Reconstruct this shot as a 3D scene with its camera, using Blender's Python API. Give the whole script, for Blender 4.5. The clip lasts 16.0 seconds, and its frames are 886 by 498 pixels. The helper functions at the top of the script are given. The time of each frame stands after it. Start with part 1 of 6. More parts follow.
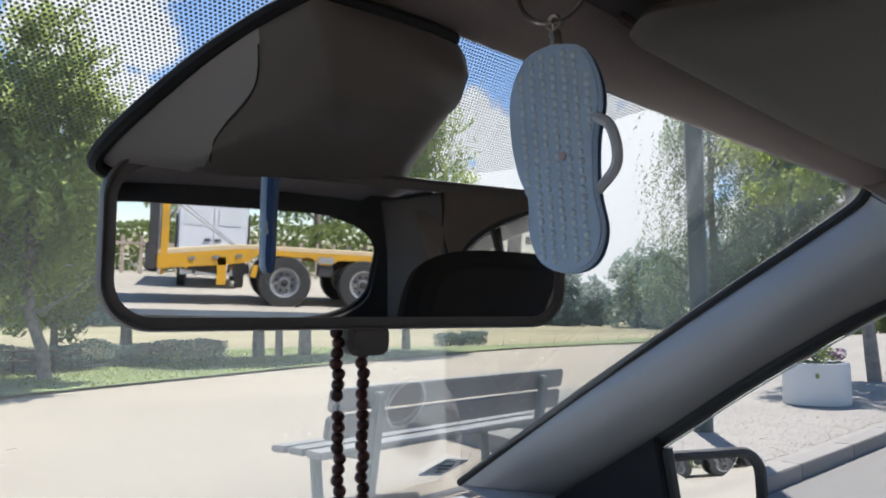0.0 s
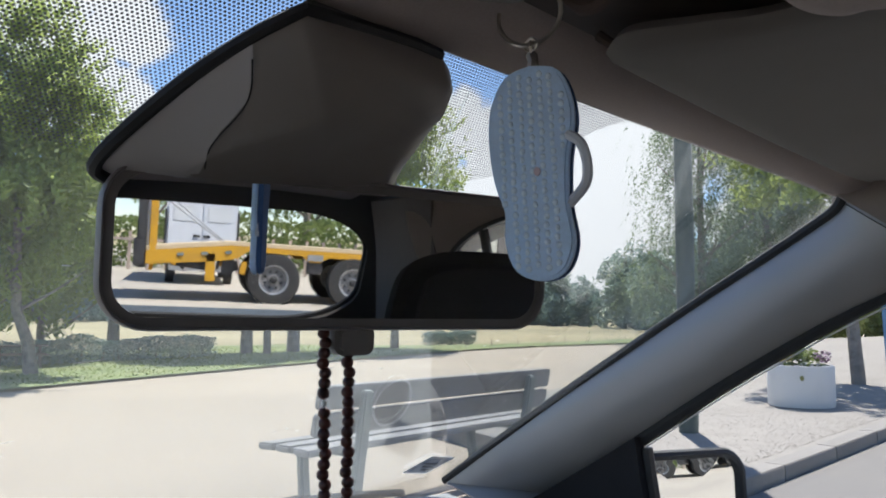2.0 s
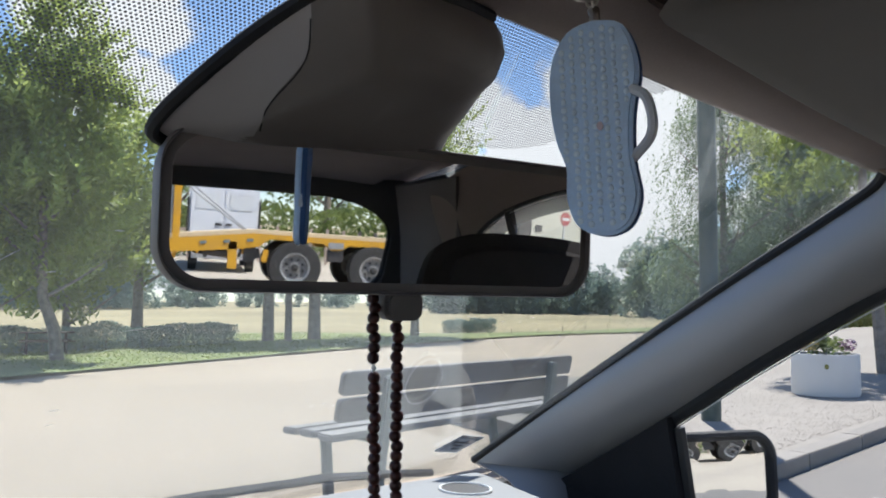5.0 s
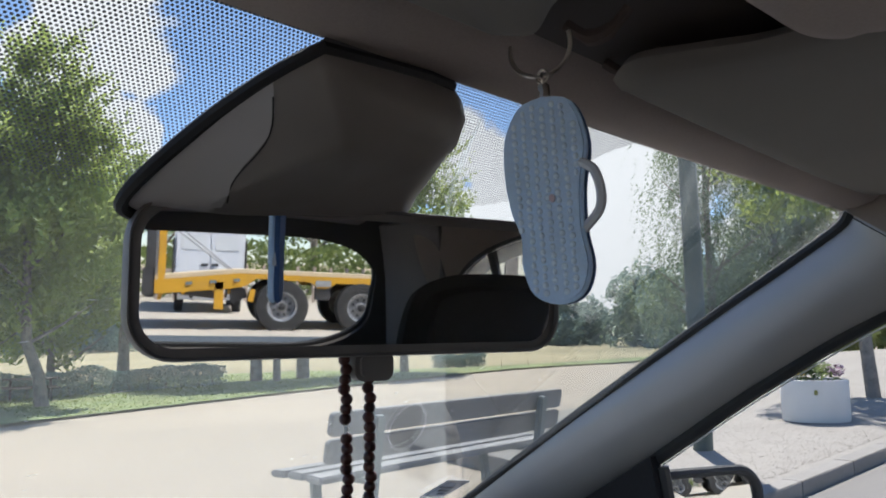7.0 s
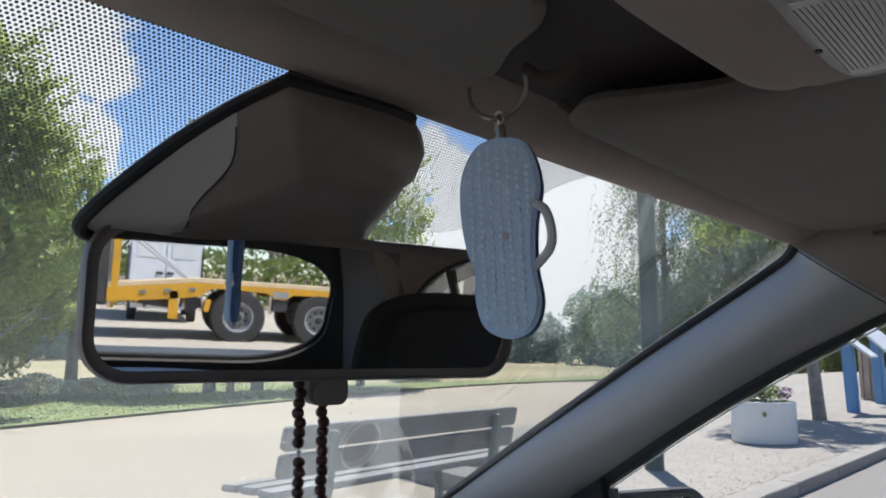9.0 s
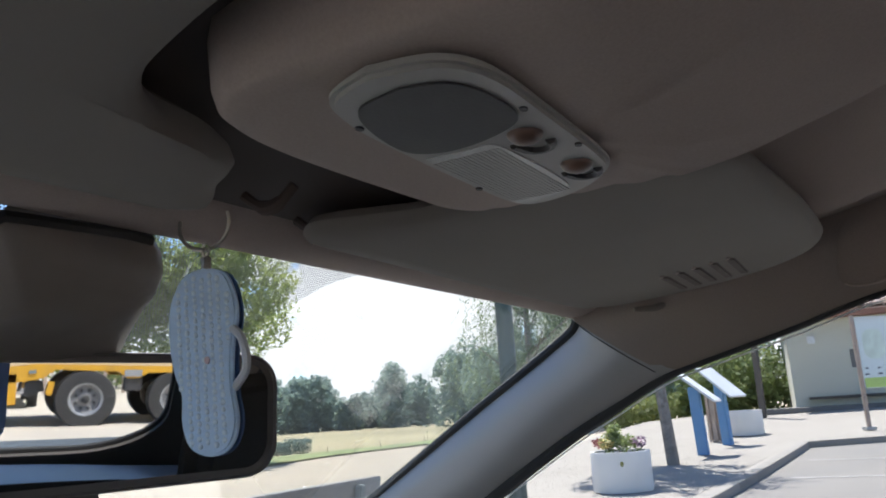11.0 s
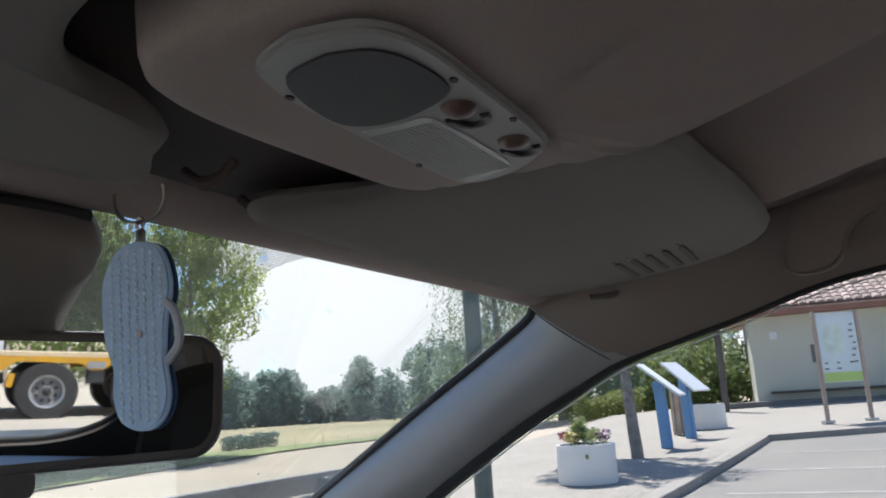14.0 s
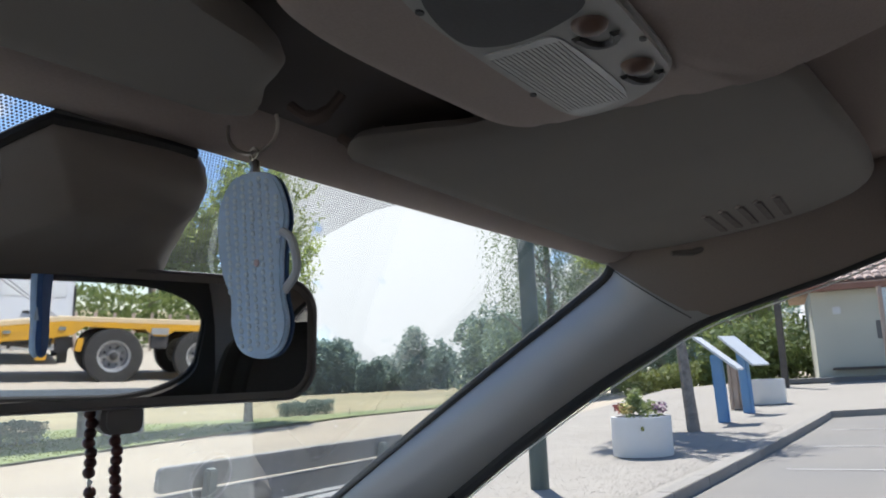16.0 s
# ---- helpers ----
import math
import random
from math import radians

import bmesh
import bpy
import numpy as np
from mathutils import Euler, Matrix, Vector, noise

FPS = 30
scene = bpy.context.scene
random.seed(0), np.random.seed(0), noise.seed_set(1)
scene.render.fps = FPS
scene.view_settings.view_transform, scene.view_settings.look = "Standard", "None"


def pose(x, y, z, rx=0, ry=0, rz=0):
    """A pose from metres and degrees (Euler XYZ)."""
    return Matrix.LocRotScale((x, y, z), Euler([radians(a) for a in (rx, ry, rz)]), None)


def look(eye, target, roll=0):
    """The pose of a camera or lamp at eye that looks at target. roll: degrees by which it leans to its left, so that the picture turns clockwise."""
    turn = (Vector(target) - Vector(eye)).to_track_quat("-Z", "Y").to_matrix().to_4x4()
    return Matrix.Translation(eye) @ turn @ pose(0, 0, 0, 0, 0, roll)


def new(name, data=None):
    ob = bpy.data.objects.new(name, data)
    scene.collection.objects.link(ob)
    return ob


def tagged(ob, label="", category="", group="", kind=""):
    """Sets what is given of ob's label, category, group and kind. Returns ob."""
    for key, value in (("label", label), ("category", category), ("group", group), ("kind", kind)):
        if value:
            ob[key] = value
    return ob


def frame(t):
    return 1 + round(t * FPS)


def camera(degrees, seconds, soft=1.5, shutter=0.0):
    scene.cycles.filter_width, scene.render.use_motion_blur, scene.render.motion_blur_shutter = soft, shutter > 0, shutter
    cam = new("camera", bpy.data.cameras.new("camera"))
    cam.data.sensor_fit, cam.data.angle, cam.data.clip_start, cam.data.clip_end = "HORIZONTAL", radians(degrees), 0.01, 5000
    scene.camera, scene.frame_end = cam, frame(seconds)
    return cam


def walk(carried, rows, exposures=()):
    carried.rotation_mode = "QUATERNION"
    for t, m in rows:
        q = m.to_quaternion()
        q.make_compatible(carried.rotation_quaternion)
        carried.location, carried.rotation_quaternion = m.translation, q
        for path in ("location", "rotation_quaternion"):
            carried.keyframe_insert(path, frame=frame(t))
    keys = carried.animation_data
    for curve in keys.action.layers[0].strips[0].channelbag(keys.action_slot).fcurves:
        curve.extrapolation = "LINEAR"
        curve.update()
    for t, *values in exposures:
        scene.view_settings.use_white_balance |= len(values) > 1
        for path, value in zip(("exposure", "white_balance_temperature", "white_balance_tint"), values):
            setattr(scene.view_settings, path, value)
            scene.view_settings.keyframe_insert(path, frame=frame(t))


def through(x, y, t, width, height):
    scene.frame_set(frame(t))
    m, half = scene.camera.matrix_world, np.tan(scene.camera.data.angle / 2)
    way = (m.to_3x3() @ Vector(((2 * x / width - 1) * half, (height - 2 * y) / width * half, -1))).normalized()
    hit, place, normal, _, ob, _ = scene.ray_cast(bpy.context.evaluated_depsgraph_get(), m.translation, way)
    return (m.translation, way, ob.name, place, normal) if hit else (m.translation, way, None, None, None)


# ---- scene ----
cam = camera(59.0, 16.0, soft=1.9)
PATH = [
    (0, (0.0, -0.006, 1.2), (1.45, 1.36, 1.378), -0.3),
    (0.5, (-0.01, -0.014, 1.201), (1.437, 1.355, 1.388), -0.0),
    (1, (-0.013, -0.02, 1.203), (1.439, 1.342, 1.389), 0.1),
    (1.5, (-0.011, -0.02, 1.202), (1.449, 1.336, 1.378), 0.3),
    (2, (-0.012, -0.022, 1.202), (1.456, 1.325, 1.377), 0.3),
    (2.5, (-0.01, -0.02, 1.198), (1.461, 1.325, 1.36), 0.2),
    (3, (-0.012, -0.019, 1.197), (1.45, 1.336, 1.362), 0.5),
    (3.5, (-0.012, -0.015, 1.195), (1.449, 1.342, 1.347), 0.6),
    (3.7, (-0.014, -0.013, 1.194), (1.432, 1.361, 1.346), 0.8),
    (5.8, (-0.024, -0.009, 1.187), (1.41, 1.378, 1.333), 0.3),
    (6, (-0.024, -0.012, 1.189), (1.413, 1.367, 1.372), -0.4),
    (6.5, (-0.021, -0.025, 1.199), (1.426, 1.338, 1.422), -1.3),
    (7, (-0.023, -0.025, 1.203), (1.429, 1.331, 1.435), -1.1),
    (7.5, (-0.021, -0.03, 1.204), (1.446, 1.309, 1.442), -1.1),
    (8, (-0.021, -0.029, 1.209), (1.479, 1.268, 1.468), -0.7),
    (8.5, (-0.029, -0.032, 1.209), (1.473, 1.261, 1.473), 0.1),
    (9, (-0.03, -0.034, 1.21), (1.486, 1.242, 1.478), 0.1),
    (9.5, (-0.027, -0.046, 1.215), (1.52, 1.187, 1.511), -0.1),
    (10, (-0.021, -0.087, 1.226), (1.623, 0.987, 1.6), -2.1),
    (10.2, (-0.023, -0.097, 1.229), (1.633, 0.951, 1.63), -2.6),
    (12.3, (-0.011, -0.138, 1.22), (1.732, 0.761, 1.612), -3.7),
    (12.5, (-0.013, -0.135, 1.214), (1.733, 0.76, 1.606), -3.4),
    (13, (-0.008, -0.136, 1.214), (1.738, 0.76, 1.602), -3.8),
    (13.5, (-0.007, -0.134, 1.217), (1.728, 0.783, 1.601), -3.7),
    (14, (-0.01, -0.135, 1.219), (1.722, 0.783, 1.616), -3.5),
    (14.5, (-0.012, -0.132, 1.221), (1.718, 0.79, 1.618), -3.4),
    (15, (-0.011, -0.129, 1.22), (1.709, 0.811, 1.615), -3.1),
    (15.5, (-0.01, -0.127, 1.215), (1.714, 0.816, 1.589), -2.9),
    (16, (-0.016, -0.103, 1.203), (1.657, 0.94, 1.536), -2.5),
]
EXPOSURE = [(0.0, 0.82, 6250, 15), (3.7, 0.82, 6250, 15), (6.0, 0.77, 6250, 15), (9.4, 0.79, 6250, 15), (10.0, 0.96, 6250, 15), (12.5, 1.17, 6250, 14), (13.5, 1.00, 6250, 14), (14.5, 0.95, 6250, 14), (16.0, 0.91, 6250, 14)]
walk(cam, [(t, look(eye, target, roll)) for t, eye, target, roll in PATH], EXPOSURE)

# ---- world, sun and sky ----
world = bpy.data.worlds.new("sky")
scene.world = world
world.use_nodes = True
wn = world.node_tree.nodes
sky = wn.new("ShaderNodeTexSky")
sky.sky_type = "NISHITA"
sky.sun_disc = False
SUN_AZ = math.atan2(0.80, 0.60)      # from +y towards +x
SUN_EL = radians(60)
sky.sun_elevation = SUN_EL
sky.sun_rotation = SUN_AZ
sky.air_density, sky.dust_density, sky.ozone_density = 0.85, 0.15, 3.2
wn["Background"].inputs[1].default_value = 0.102
world.node_tree.links.new(sky.outputs[0], wn["Background"].inputs[0])
sun_data = bpy.data.lights.new("sun", "SUN")
sun_data.energy, sun_data.angle, sun_data.color = 4.3, radians(0.53), (1.0, 0.95, 0.87)
sun = new("sun", sun_data)
SUN_DIR = Vector((math.sin(SUN_AZ) * math.cos(SUN_EL), math.cos(SUN_AZ) * math.cos(SUN_EL), math.sin(SUN_EL)))
sun.matrix_world = look(SUN_DIR * 100, (0, 0, 0))


# ---- materials ----
def material(name, color, rough=0.6, metal=0.0, vary=0.12, scale=8.0, fine=0.0, bump=0.0, bump_scale=80.0, dirt=None, dirt_amount=0.4, dirt_scale=2.0, spec=0.5, island=0.0, obj_vary=0.0):
    """Noise-varied surface: a broad and a fine variation of the colour, grain relief, and stains of another colour."""
    m = bpy.data.materials.new(name)
    m.use_nodes = True
    n, l = m.node_tree.nodes, m.node_tree.links
    b = n["Principled BSDF"]
    b.inputs["Roughness"].default_value = rough
    b.inputs["Metallic"].default_value = metal
    b.inputs["Specular IOR Level"].default_value = spec
    tc = n.new("ShaderNodeTexCoord")
    big = n.new("ShaderNodeTexNoise")
    big.inputs["Scale"].default_value, big.inputs["Detail"].default_value = scale, 5.0
    l.new(tc.outputs["Object"], big.inputs["Vector"])
    small = n.new("ShaderNodeTexNoise")
    small.inputs["Scale"].default_value, small.inputs["Detail"].default_value = bump_scale, 3.0
    l.new(tc.outputs["Object"], small.inputs["Vector"])
    hsv = n.new("ShaderNodeHueSaturation")
    hsv.inputs["Color"].default_value = (*color, 1)
    total = n.new("ShaderNodeMath")
    total.operation = "MULTIPLY_ADD"
    l.new(big.outputs["Fac"], total.inputs[0])
    total.inputs[1].default_value = 2.5 * vary
    total.inputs[2].default_value = 1.0 - 1.25 * vary
    last = total
    if fine:
        t2 = n.new("ShaderNodeMath")
        t2.operation = "MULTIPLY_ADD"
        l.new(small.outputs["Fac"], t2.inputs[0])
        t2.inputs[1].default_value = 2.5 * fine
        l.new(last.outputs[0], t2.inputs[2])
        t3 = n.new("ShaderNodeMath")
        t3.operation = "SUBTRACT"
        l.new(t2.outputs[0], t3.inputs[0])
        t3.inputs[1].default_value = 1.25 * fine
        last = t3
    if island or obj_vary:
        src = n.new("ShaderNodeNewGeometry").outputs["Random Per Island"] if island else n.new("ShaderNodeObjectInfo").outputs["Random"]
        t4 = n.new("ShaderNodeMath")
        t4.operation = "MULTIPLY_ADD"
        l.new(src, t4.inputs[0])
        t4.inputs[1].default_value = 2 * (island or obj_vary)
        l.new(last.outputs[0], t4.inputs[2])
        t5 = n.new("ShaderNodeMath")
        t5.operation = "SUBTRACT"
        l.new(t4.outputs[0], t5.inputs[0])
        t5.inputs[1].default_value = island or obj_vary
        last = t5
    l.new(last.outputs[0], hsv.inputs["Value"])
    out = hsv.outputs["Color"]
    if dirt:
        stain = n.new("ShaderNodeTexNoise")
        stain.inputs["Scale"].default_value, stain.inputs["Detail"].default_value = dirt_scale, 8.0
        l.new(tc.outputs["Object"], stain.inputs["Vector"])
        ramp = n.new("ShaderNodeValToRGB")
        ramp.color_ramp.elements[0].position, ramp.color_ramp.elements[1].position = 0.45, 0.72
        l.new(stain.outputs["Fac"], ramp.inputs["Fac"])
        k = n.new("ShaderNodeMath")
        k.operation = "MULTIPLY"
        k.inputs[1].default_value = dirt_amount
        l.new(ramp.outputs["Color"], k.inputs[0])
        mix = n.new("ShaderNodeMixRGB")
        mix.inputs["Color2"].default_value = (*dirt, 1)
        l.new(k.outputs[0], mix.inputs["Fac"])
        l.new(out, mix.inputs["Color1"])
        out = mix.outputs["Color"]
    l.new(out, b.inputs["Base Color"])
    if bump:
        bp = n.new("ShaderNodeBump")
        bp.inputs["Strength"].default_value = bump
        bp.inputs["Distance"].default_value = 0.3 / bump_scale
        l.new(small.outputs["Fac"], bp.inputs["Height"])
        l.new(bp.outputs["Normal"], b.inputs["Normal"])
    return m


def glass(name, tint=(0.95, 0.98, 0.965), base=0.03, rough=0.0, dust=0.0):
    """Thin pane: lets light straight through, with mirror gloss growing at grazing angles."""
    m = bpy.data.materials.new(name)
    m.use_nodes = True
    n, l = m.node_tree.nodes, m.node_tree.links
    n.remove(n["Principled BSDF"])
    tr = n.new("ShaderNodeBsdfTransparent")
    tr.inputs["Color"].default_value = (*tint, 1)
    gl = n.new("ShaderNodeBsdfGlossy")
    gl.inputs["Roughness"].default_value = rough
    lw = n.new("ShaderNodeLayerWeight")
    lw.inputs["Blend"].default_value = 0.5
    pw = n.new("ShaderNodeMath")
    pw.operation = "POWER"
    l.new(lw.outputs["Facing"], pw.inputs[0])
    pw.inputs[1].default_value = 5.0
    fr = n.new("ShaderNodeMath")
    fr.operation = "MULTIPLY_ADD"
    l.new(pw.outputs[0], fr.inputs[0])
    fr.inputs[1].default_value = 1.0 - base
    fr.inputs[2].default_value = base
    mx = n.new("ShaderNodeMixShader")
    l.new(fr.outputs[0], mx.inputs[0])
    l.new(tr.outputs[0], mx.inputs[1])
    l.new(gl.outputs[0], mx.inputs[2])
    last = mx
    if dust:
        # fine dust film: scatters a little of the light that falls on the pane, in streaks
        tc = n.new("ShaderNodeTexCoord")
        no = n.new("ShaderNodeTexNoise")
        no.inputs["Scale"].default_value, no.inputs["Detail"].default_value = 4.0, 6.0
        l.new(tc.outputs["Object"], no.inputs["Vector"])
        k = n.new("ShaderNodeMath")
        k.operation = "MULTIPLY"
        k.inputs[1].default_value = 2 * dust
        l.new(no.outputs["Fac"], k.inputs[0])
        tl = n.new("ShaderNodeBsdfTranslucent")
        tl.inputs["Color"].default_value = (0.82, 0.86, 0.88, 1)
        mx2 = n.new("ShaderNodeMixShader")
        l.new(k.outputs[0], mx2.inputs[0])
        l.new(mx.outputs[0], mx2.inputs[1])
        l.new(tl.outputs[0], mx2.inputs[2])
        last = mx2
    l.new(last.outputs[0], n["Material Output"].inputs["Surface"])
    return m


def mirror_material(name):
    m = bpy.data.materials.new(name)
    m.use_nodes = True
    b = m.node_tree.nodes["Principled BSDF"]
    b.inputs["Base Color"].default_value = (0.84, 0.86, 0.86, 1)
    b.inputs["Metallic"].default_value = 1.0
    b.inputs["Roughness"].default_value = 0.015
    return m


def woven(name, color, other, scale):
    """Foam printed with a faint woven pattern."""
    m = material(name, color, rough=0.85, vary=0.15, scale=60, fine=0.12, bump=0.4, bump_scale=900)
    n, l = m.node_tree.nodes, m.node_tree.links
    b = n["Principled BSDF"]
    src = b.inputs["Base Color"].links[0].from_socket
    tc = n.new("ShaderNodeTexCoord")
    last = src
    for way, k in (("Z", 1.0), ("X", 1.3)):
        wv = n.new("ShaderNodeTexWave")
        wv.bands_direction = way
        wv.inputs["Scale"].default_value, wv.inputs["Distortion"].default_value, wv.inputs["Detail"].default_value, wv.inputs["Detail Scale"].default_value = scale * k, 3.0, 2.0, 0.4
        l.new(tc.outputs["Object"], wv.inputs["Vector"])
        f = n.new("ShaderNodeMath")
        f.operation = "MULTIPLY"
        f.inputs[1].default_value = 0.32
        l.new(wv.outputs["Fac"], f.inputs[0])
        mix = n.new("ShaderNodeMixRGB")
        mix.inputs["Color2"].default_value = (*other, 1)
        l.new(f.outputs[0], mix.inputs["Fac"])
        l.new(last, mix.inputs["Color1"])
        last = mix.outputs["Color"]
    l.new(last, b.inputs["Base Color"])
    return m


def leaf_material(name, color, through, patch=1.1):
    m = material(name, color, rough=0.55, vary=0.45, scale=patch, island=0.4, spec=0.15)
    n, l = m.node_tree.nodes, m.node_tree.links
    b = n["Principled BSDF"]
    tl = n.new("ShaderNodeBsdfTranslucent")
    tl.inputs["Color"].default_value = (*through, 1)
    mx = n.new("ShaderNodeMixShader")
    mx.inputs[0].default_value = 0.34
    l.new(b.outputs[0], mx.inputs[1])
    l.new(tl.outputs[0], mx.inputs[2])
    l.new(mx.outputs[0], n["Material Output"].inputs["Surface"])
    return m


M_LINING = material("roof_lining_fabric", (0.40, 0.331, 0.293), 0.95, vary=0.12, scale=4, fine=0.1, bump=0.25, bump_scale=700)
# darker copy of the lining: shade on the rail and handle as colour
M_LINING_SHADED = material("roof_lining_fabric_shaded", (0.27, 0.222, 0.196), 0.95, vary=0.12, scale=4, fine=0.1, bump=0.25, bump_scale=700)
M_VISOR = material("visor_vinyl", (0.20, 0.179, 0.158), 0.75, vary=0.1, scale=6, bump=0.2, bump_scale=900)
M_TRIM = material("pillar_plastic", (0.36, 0.35, 0.346), 0.32, vary=0.1, scale=5, bump=0.10, bump_scale=900, spec=0.8)
# one cover plastic in two tones: shaded bulge, lit driver's side
M_COVER_SHADED = material("cover_plastic_shaded", (0.225, 0.20, 0.182), 0.42, vary=0.15, scale=12, bump=0.1, bump_scale=900)
M_COVER_LIT = material("cover_plastic_lit", (0.47, 0.448, 0.44), 0.42, vary=0.12, scale=12, bump=0.1, bump_scale=900)
M_BLACK = material("black_plastic", (0.042, 0.040, 0.040), 0.45, vary=0.2, scale=20, bump=0.1, bump_scale=600)
M_FRIT = material("printed_glass_dots", (0.18, 0.18, 0.19), 0.6, vary=0.1, scale=20)
M_RUBBER = material("black_rubber", (0.022, 0.022, 0.023), 0.7, vary=0.2, scale=30)
M_SEAT = material("dark_seat_cloth", (0.036, 0.033, 0.033), 0.95, vary=0.2, scale=12, fine=0.2, bump=0.3, bump_scale=500, spec=0.08)
M_DASH = material("dash_plastic", (0.27, 0.276, 0.284), 0.6, vary=0.1, scale=5, bump=0.2, bump_scale=700)
M_LAMP = material("lamp_surround", (0.41, 0.40, 0.375), 0.45, vary=0.08, scale=15)
M_LENS = material("lamp_lens", (0.54, 0.55, 0.53), 0.22, vary=0.06, scale=20, bump=0.1, bump_scale=200)
M_GRILLE = material("lamp_oval", (0.052, 0.051, 0.052), 0.5, vary=0.25, scale=30, bump=0.3, bump_scale=500)
M_BUTTON = material("lamp_button", (0.14, 0.085, 0.065), 0.35, vary=0.1, scale=30)
M_PAINT = material("car_paint", (0.23, 0.27, 0.32), 0.25, metal=0.3, vary=0.05, scale=3)
M_MIRROR = mirror_material("mirror_silver")
M_GLASS = glass("windscreen_glass", base=0.015, dust=0.007)
M_SMEAR = glass("dried_smear", base=0.015, dust=0.10)
M_SIDE = glass("side_glass", (0.97, 0.985, 0.98), base=0.015)
M_FOAM = woven("blue_foam", (0.55, 0.73, 0.97), (0.54, 0.66, 0.84), 42)
M_FLECK = material("glinting_fleck", (0.75, 0.76, 0.76), 0.5, vary=0.2, scale=200)
M_KNOB = material("pale_foam_bump", (0.72, 0.84, 0.98), 0.85, vary=0.25, scale=80)
M_FOAM2 = material("deep_blue_foam", (0.032, 0.085, 0.22), 0.7, vary=0.15, scale=60, bump=0.3, bump_scale=900)
M_STRAP = material("grey_strap", (0.58, 0.60, 0.66), 0.5, vary=0.1, scale=60)
M_RED = material("red_dot", (0.55, 0.44, 0.52), 0.5)
M_CHROME = material("steel_ring", (0.55, 0.50, 0.44), 0.3, metal=1.0, vary=0.1, scale=60)
M_BEAD = material("wood_bead", (0.062, 0.017, 0.013), 0.32, vary=0.3, scale=250, obj_vary=0.3)
M_HOUSING = material("mirror_housing_plastic", (0.16, 0.145, 0.14), 0.55, vary=0.15, scale=20, bump=0.1, bump_scale=900)
M_REARTRIM = material("rear_trim_plastic", (0.12, 0.108, 0.10), 0.8, vary=0.1, scale=5, bump=0.15, bump_scale=700)
# the white stands for light caught along the window edge
M_EDGE_LIT = material("window_trim_lit", (0.86, 0.86, 0.85), 0.4, metal=0.0, vary=0.06, scale=8)
M_STEEL = material("galvanised_steel", (0.45, 0.46, 0.47), 0.45, metal=0.8, vary=0.15, scale=6)


# ---- building helpers ----
def mesh_from(bm, name):
    bmesh.ops.recalc_face_normals(bm, faces=bm.faces)
    me = bpy.data.meshes.new(name)
    bm.to_mesh(me)
    bm.free()
    return me


def smooth(me, angle=40):
    me.polygons.foreach_set("use_smooth", [True] * len(me.polygons))
    me.set_sharp_from_angle(angle=radians(angle))


def part(name, bm, mat, parent=None, label="", flat=False):
    me = mesh_from(bm, name)
    if not flat:
        smooth(me)
    me.materials.append(mat)
    ob = new(name, me)
    if parent is not None:
        ob.parent = parent
    if label:
        ob["label"] = label
    return ob


def thing(name, label, category, group="", at=None):
    ob = new(name)
    ob.empty_display_size = 0.1
    if at is not None:
        ob.matrix_world = at
    return tagged(ob, label, category, group)


def box(bm, c, s, rot=(0, 0, 0), bevel=0.0):
    r = bmesh.ops.create_cube(bm, size=1.0, matrix=pose(*c, *rot) @ Matrix.Diagonal((*s, 1)))
    if bevel:
        edges = {e for v in r["verts"] for e in v.link_edges}
        bmesh.ops.bevel(bm, geom=list(edges), offset=bevel, segments=2, affect="EDGES", clamp_overlap=True)
    return bm


def boxed(c, s, rot=(0, 0, 0), bevel=0.0):
    return box(bmesh.new(), c, s, rot, bevel)


def tube(bm, pts, rad, seg=10, cap=True):
    """A round tube along points; rad a number or one for each point."""
    pts = [Vector(p) for p in pts]
    rads = rad if isinstance(rad, (list, tuple)) else [rad] * len(pts)
    rings, prev = [], None
    for i, p in enumerate(pts):
        d = (pts[min(i + 1, len(pts) - 1)] - pts[max(i - 1, 0)]).normalized()
        if prev is None:
            u = d.orthogonal().normalized()
        else:
            u = (prev - d * prev.dot(d)).normalized()
        prev = u
        w = d.cross(u)
        rings.append([bm.verts.new(p + rads[i] * (math.cos(a) * u + math.sin(a) * w)) for a in [2 * math.pi * k / seg for k in range(seg)]])
    for a, b in zip(rings, rings[1:]):
        for k in range(seg):
            bm.faces.new((a[k], a[(k + 1) % seg], b[(k + 1) % seg], b[k]))
    if cap:
        bm.faces.new(rings[0][::-1])
        bm.faces.new(rings[-1])
    return bm


def grid_surface(bm, rows):
    """Faces between rows of equally many points."""
    vs = [[bm.verts.new(p) for p in row] for row in rows]
    for a, b in zip(vs, vs[1:]):
        for k in range(len(a) - 1):
            bm.faces.new((a[k], a[k + 1], b[k + 1], b[k]))
    return vs


def thick(bm, d):
    """Gives an open sheet a thickness of d."""
    bmesh.ops.recalc_face_normals(bm, faces=bm.faces)
    bmesh.ops.solidify(bm, geom=bm.faces[:] + bm.edges[:] + bm.verts[:], thickness=d)
    return bm


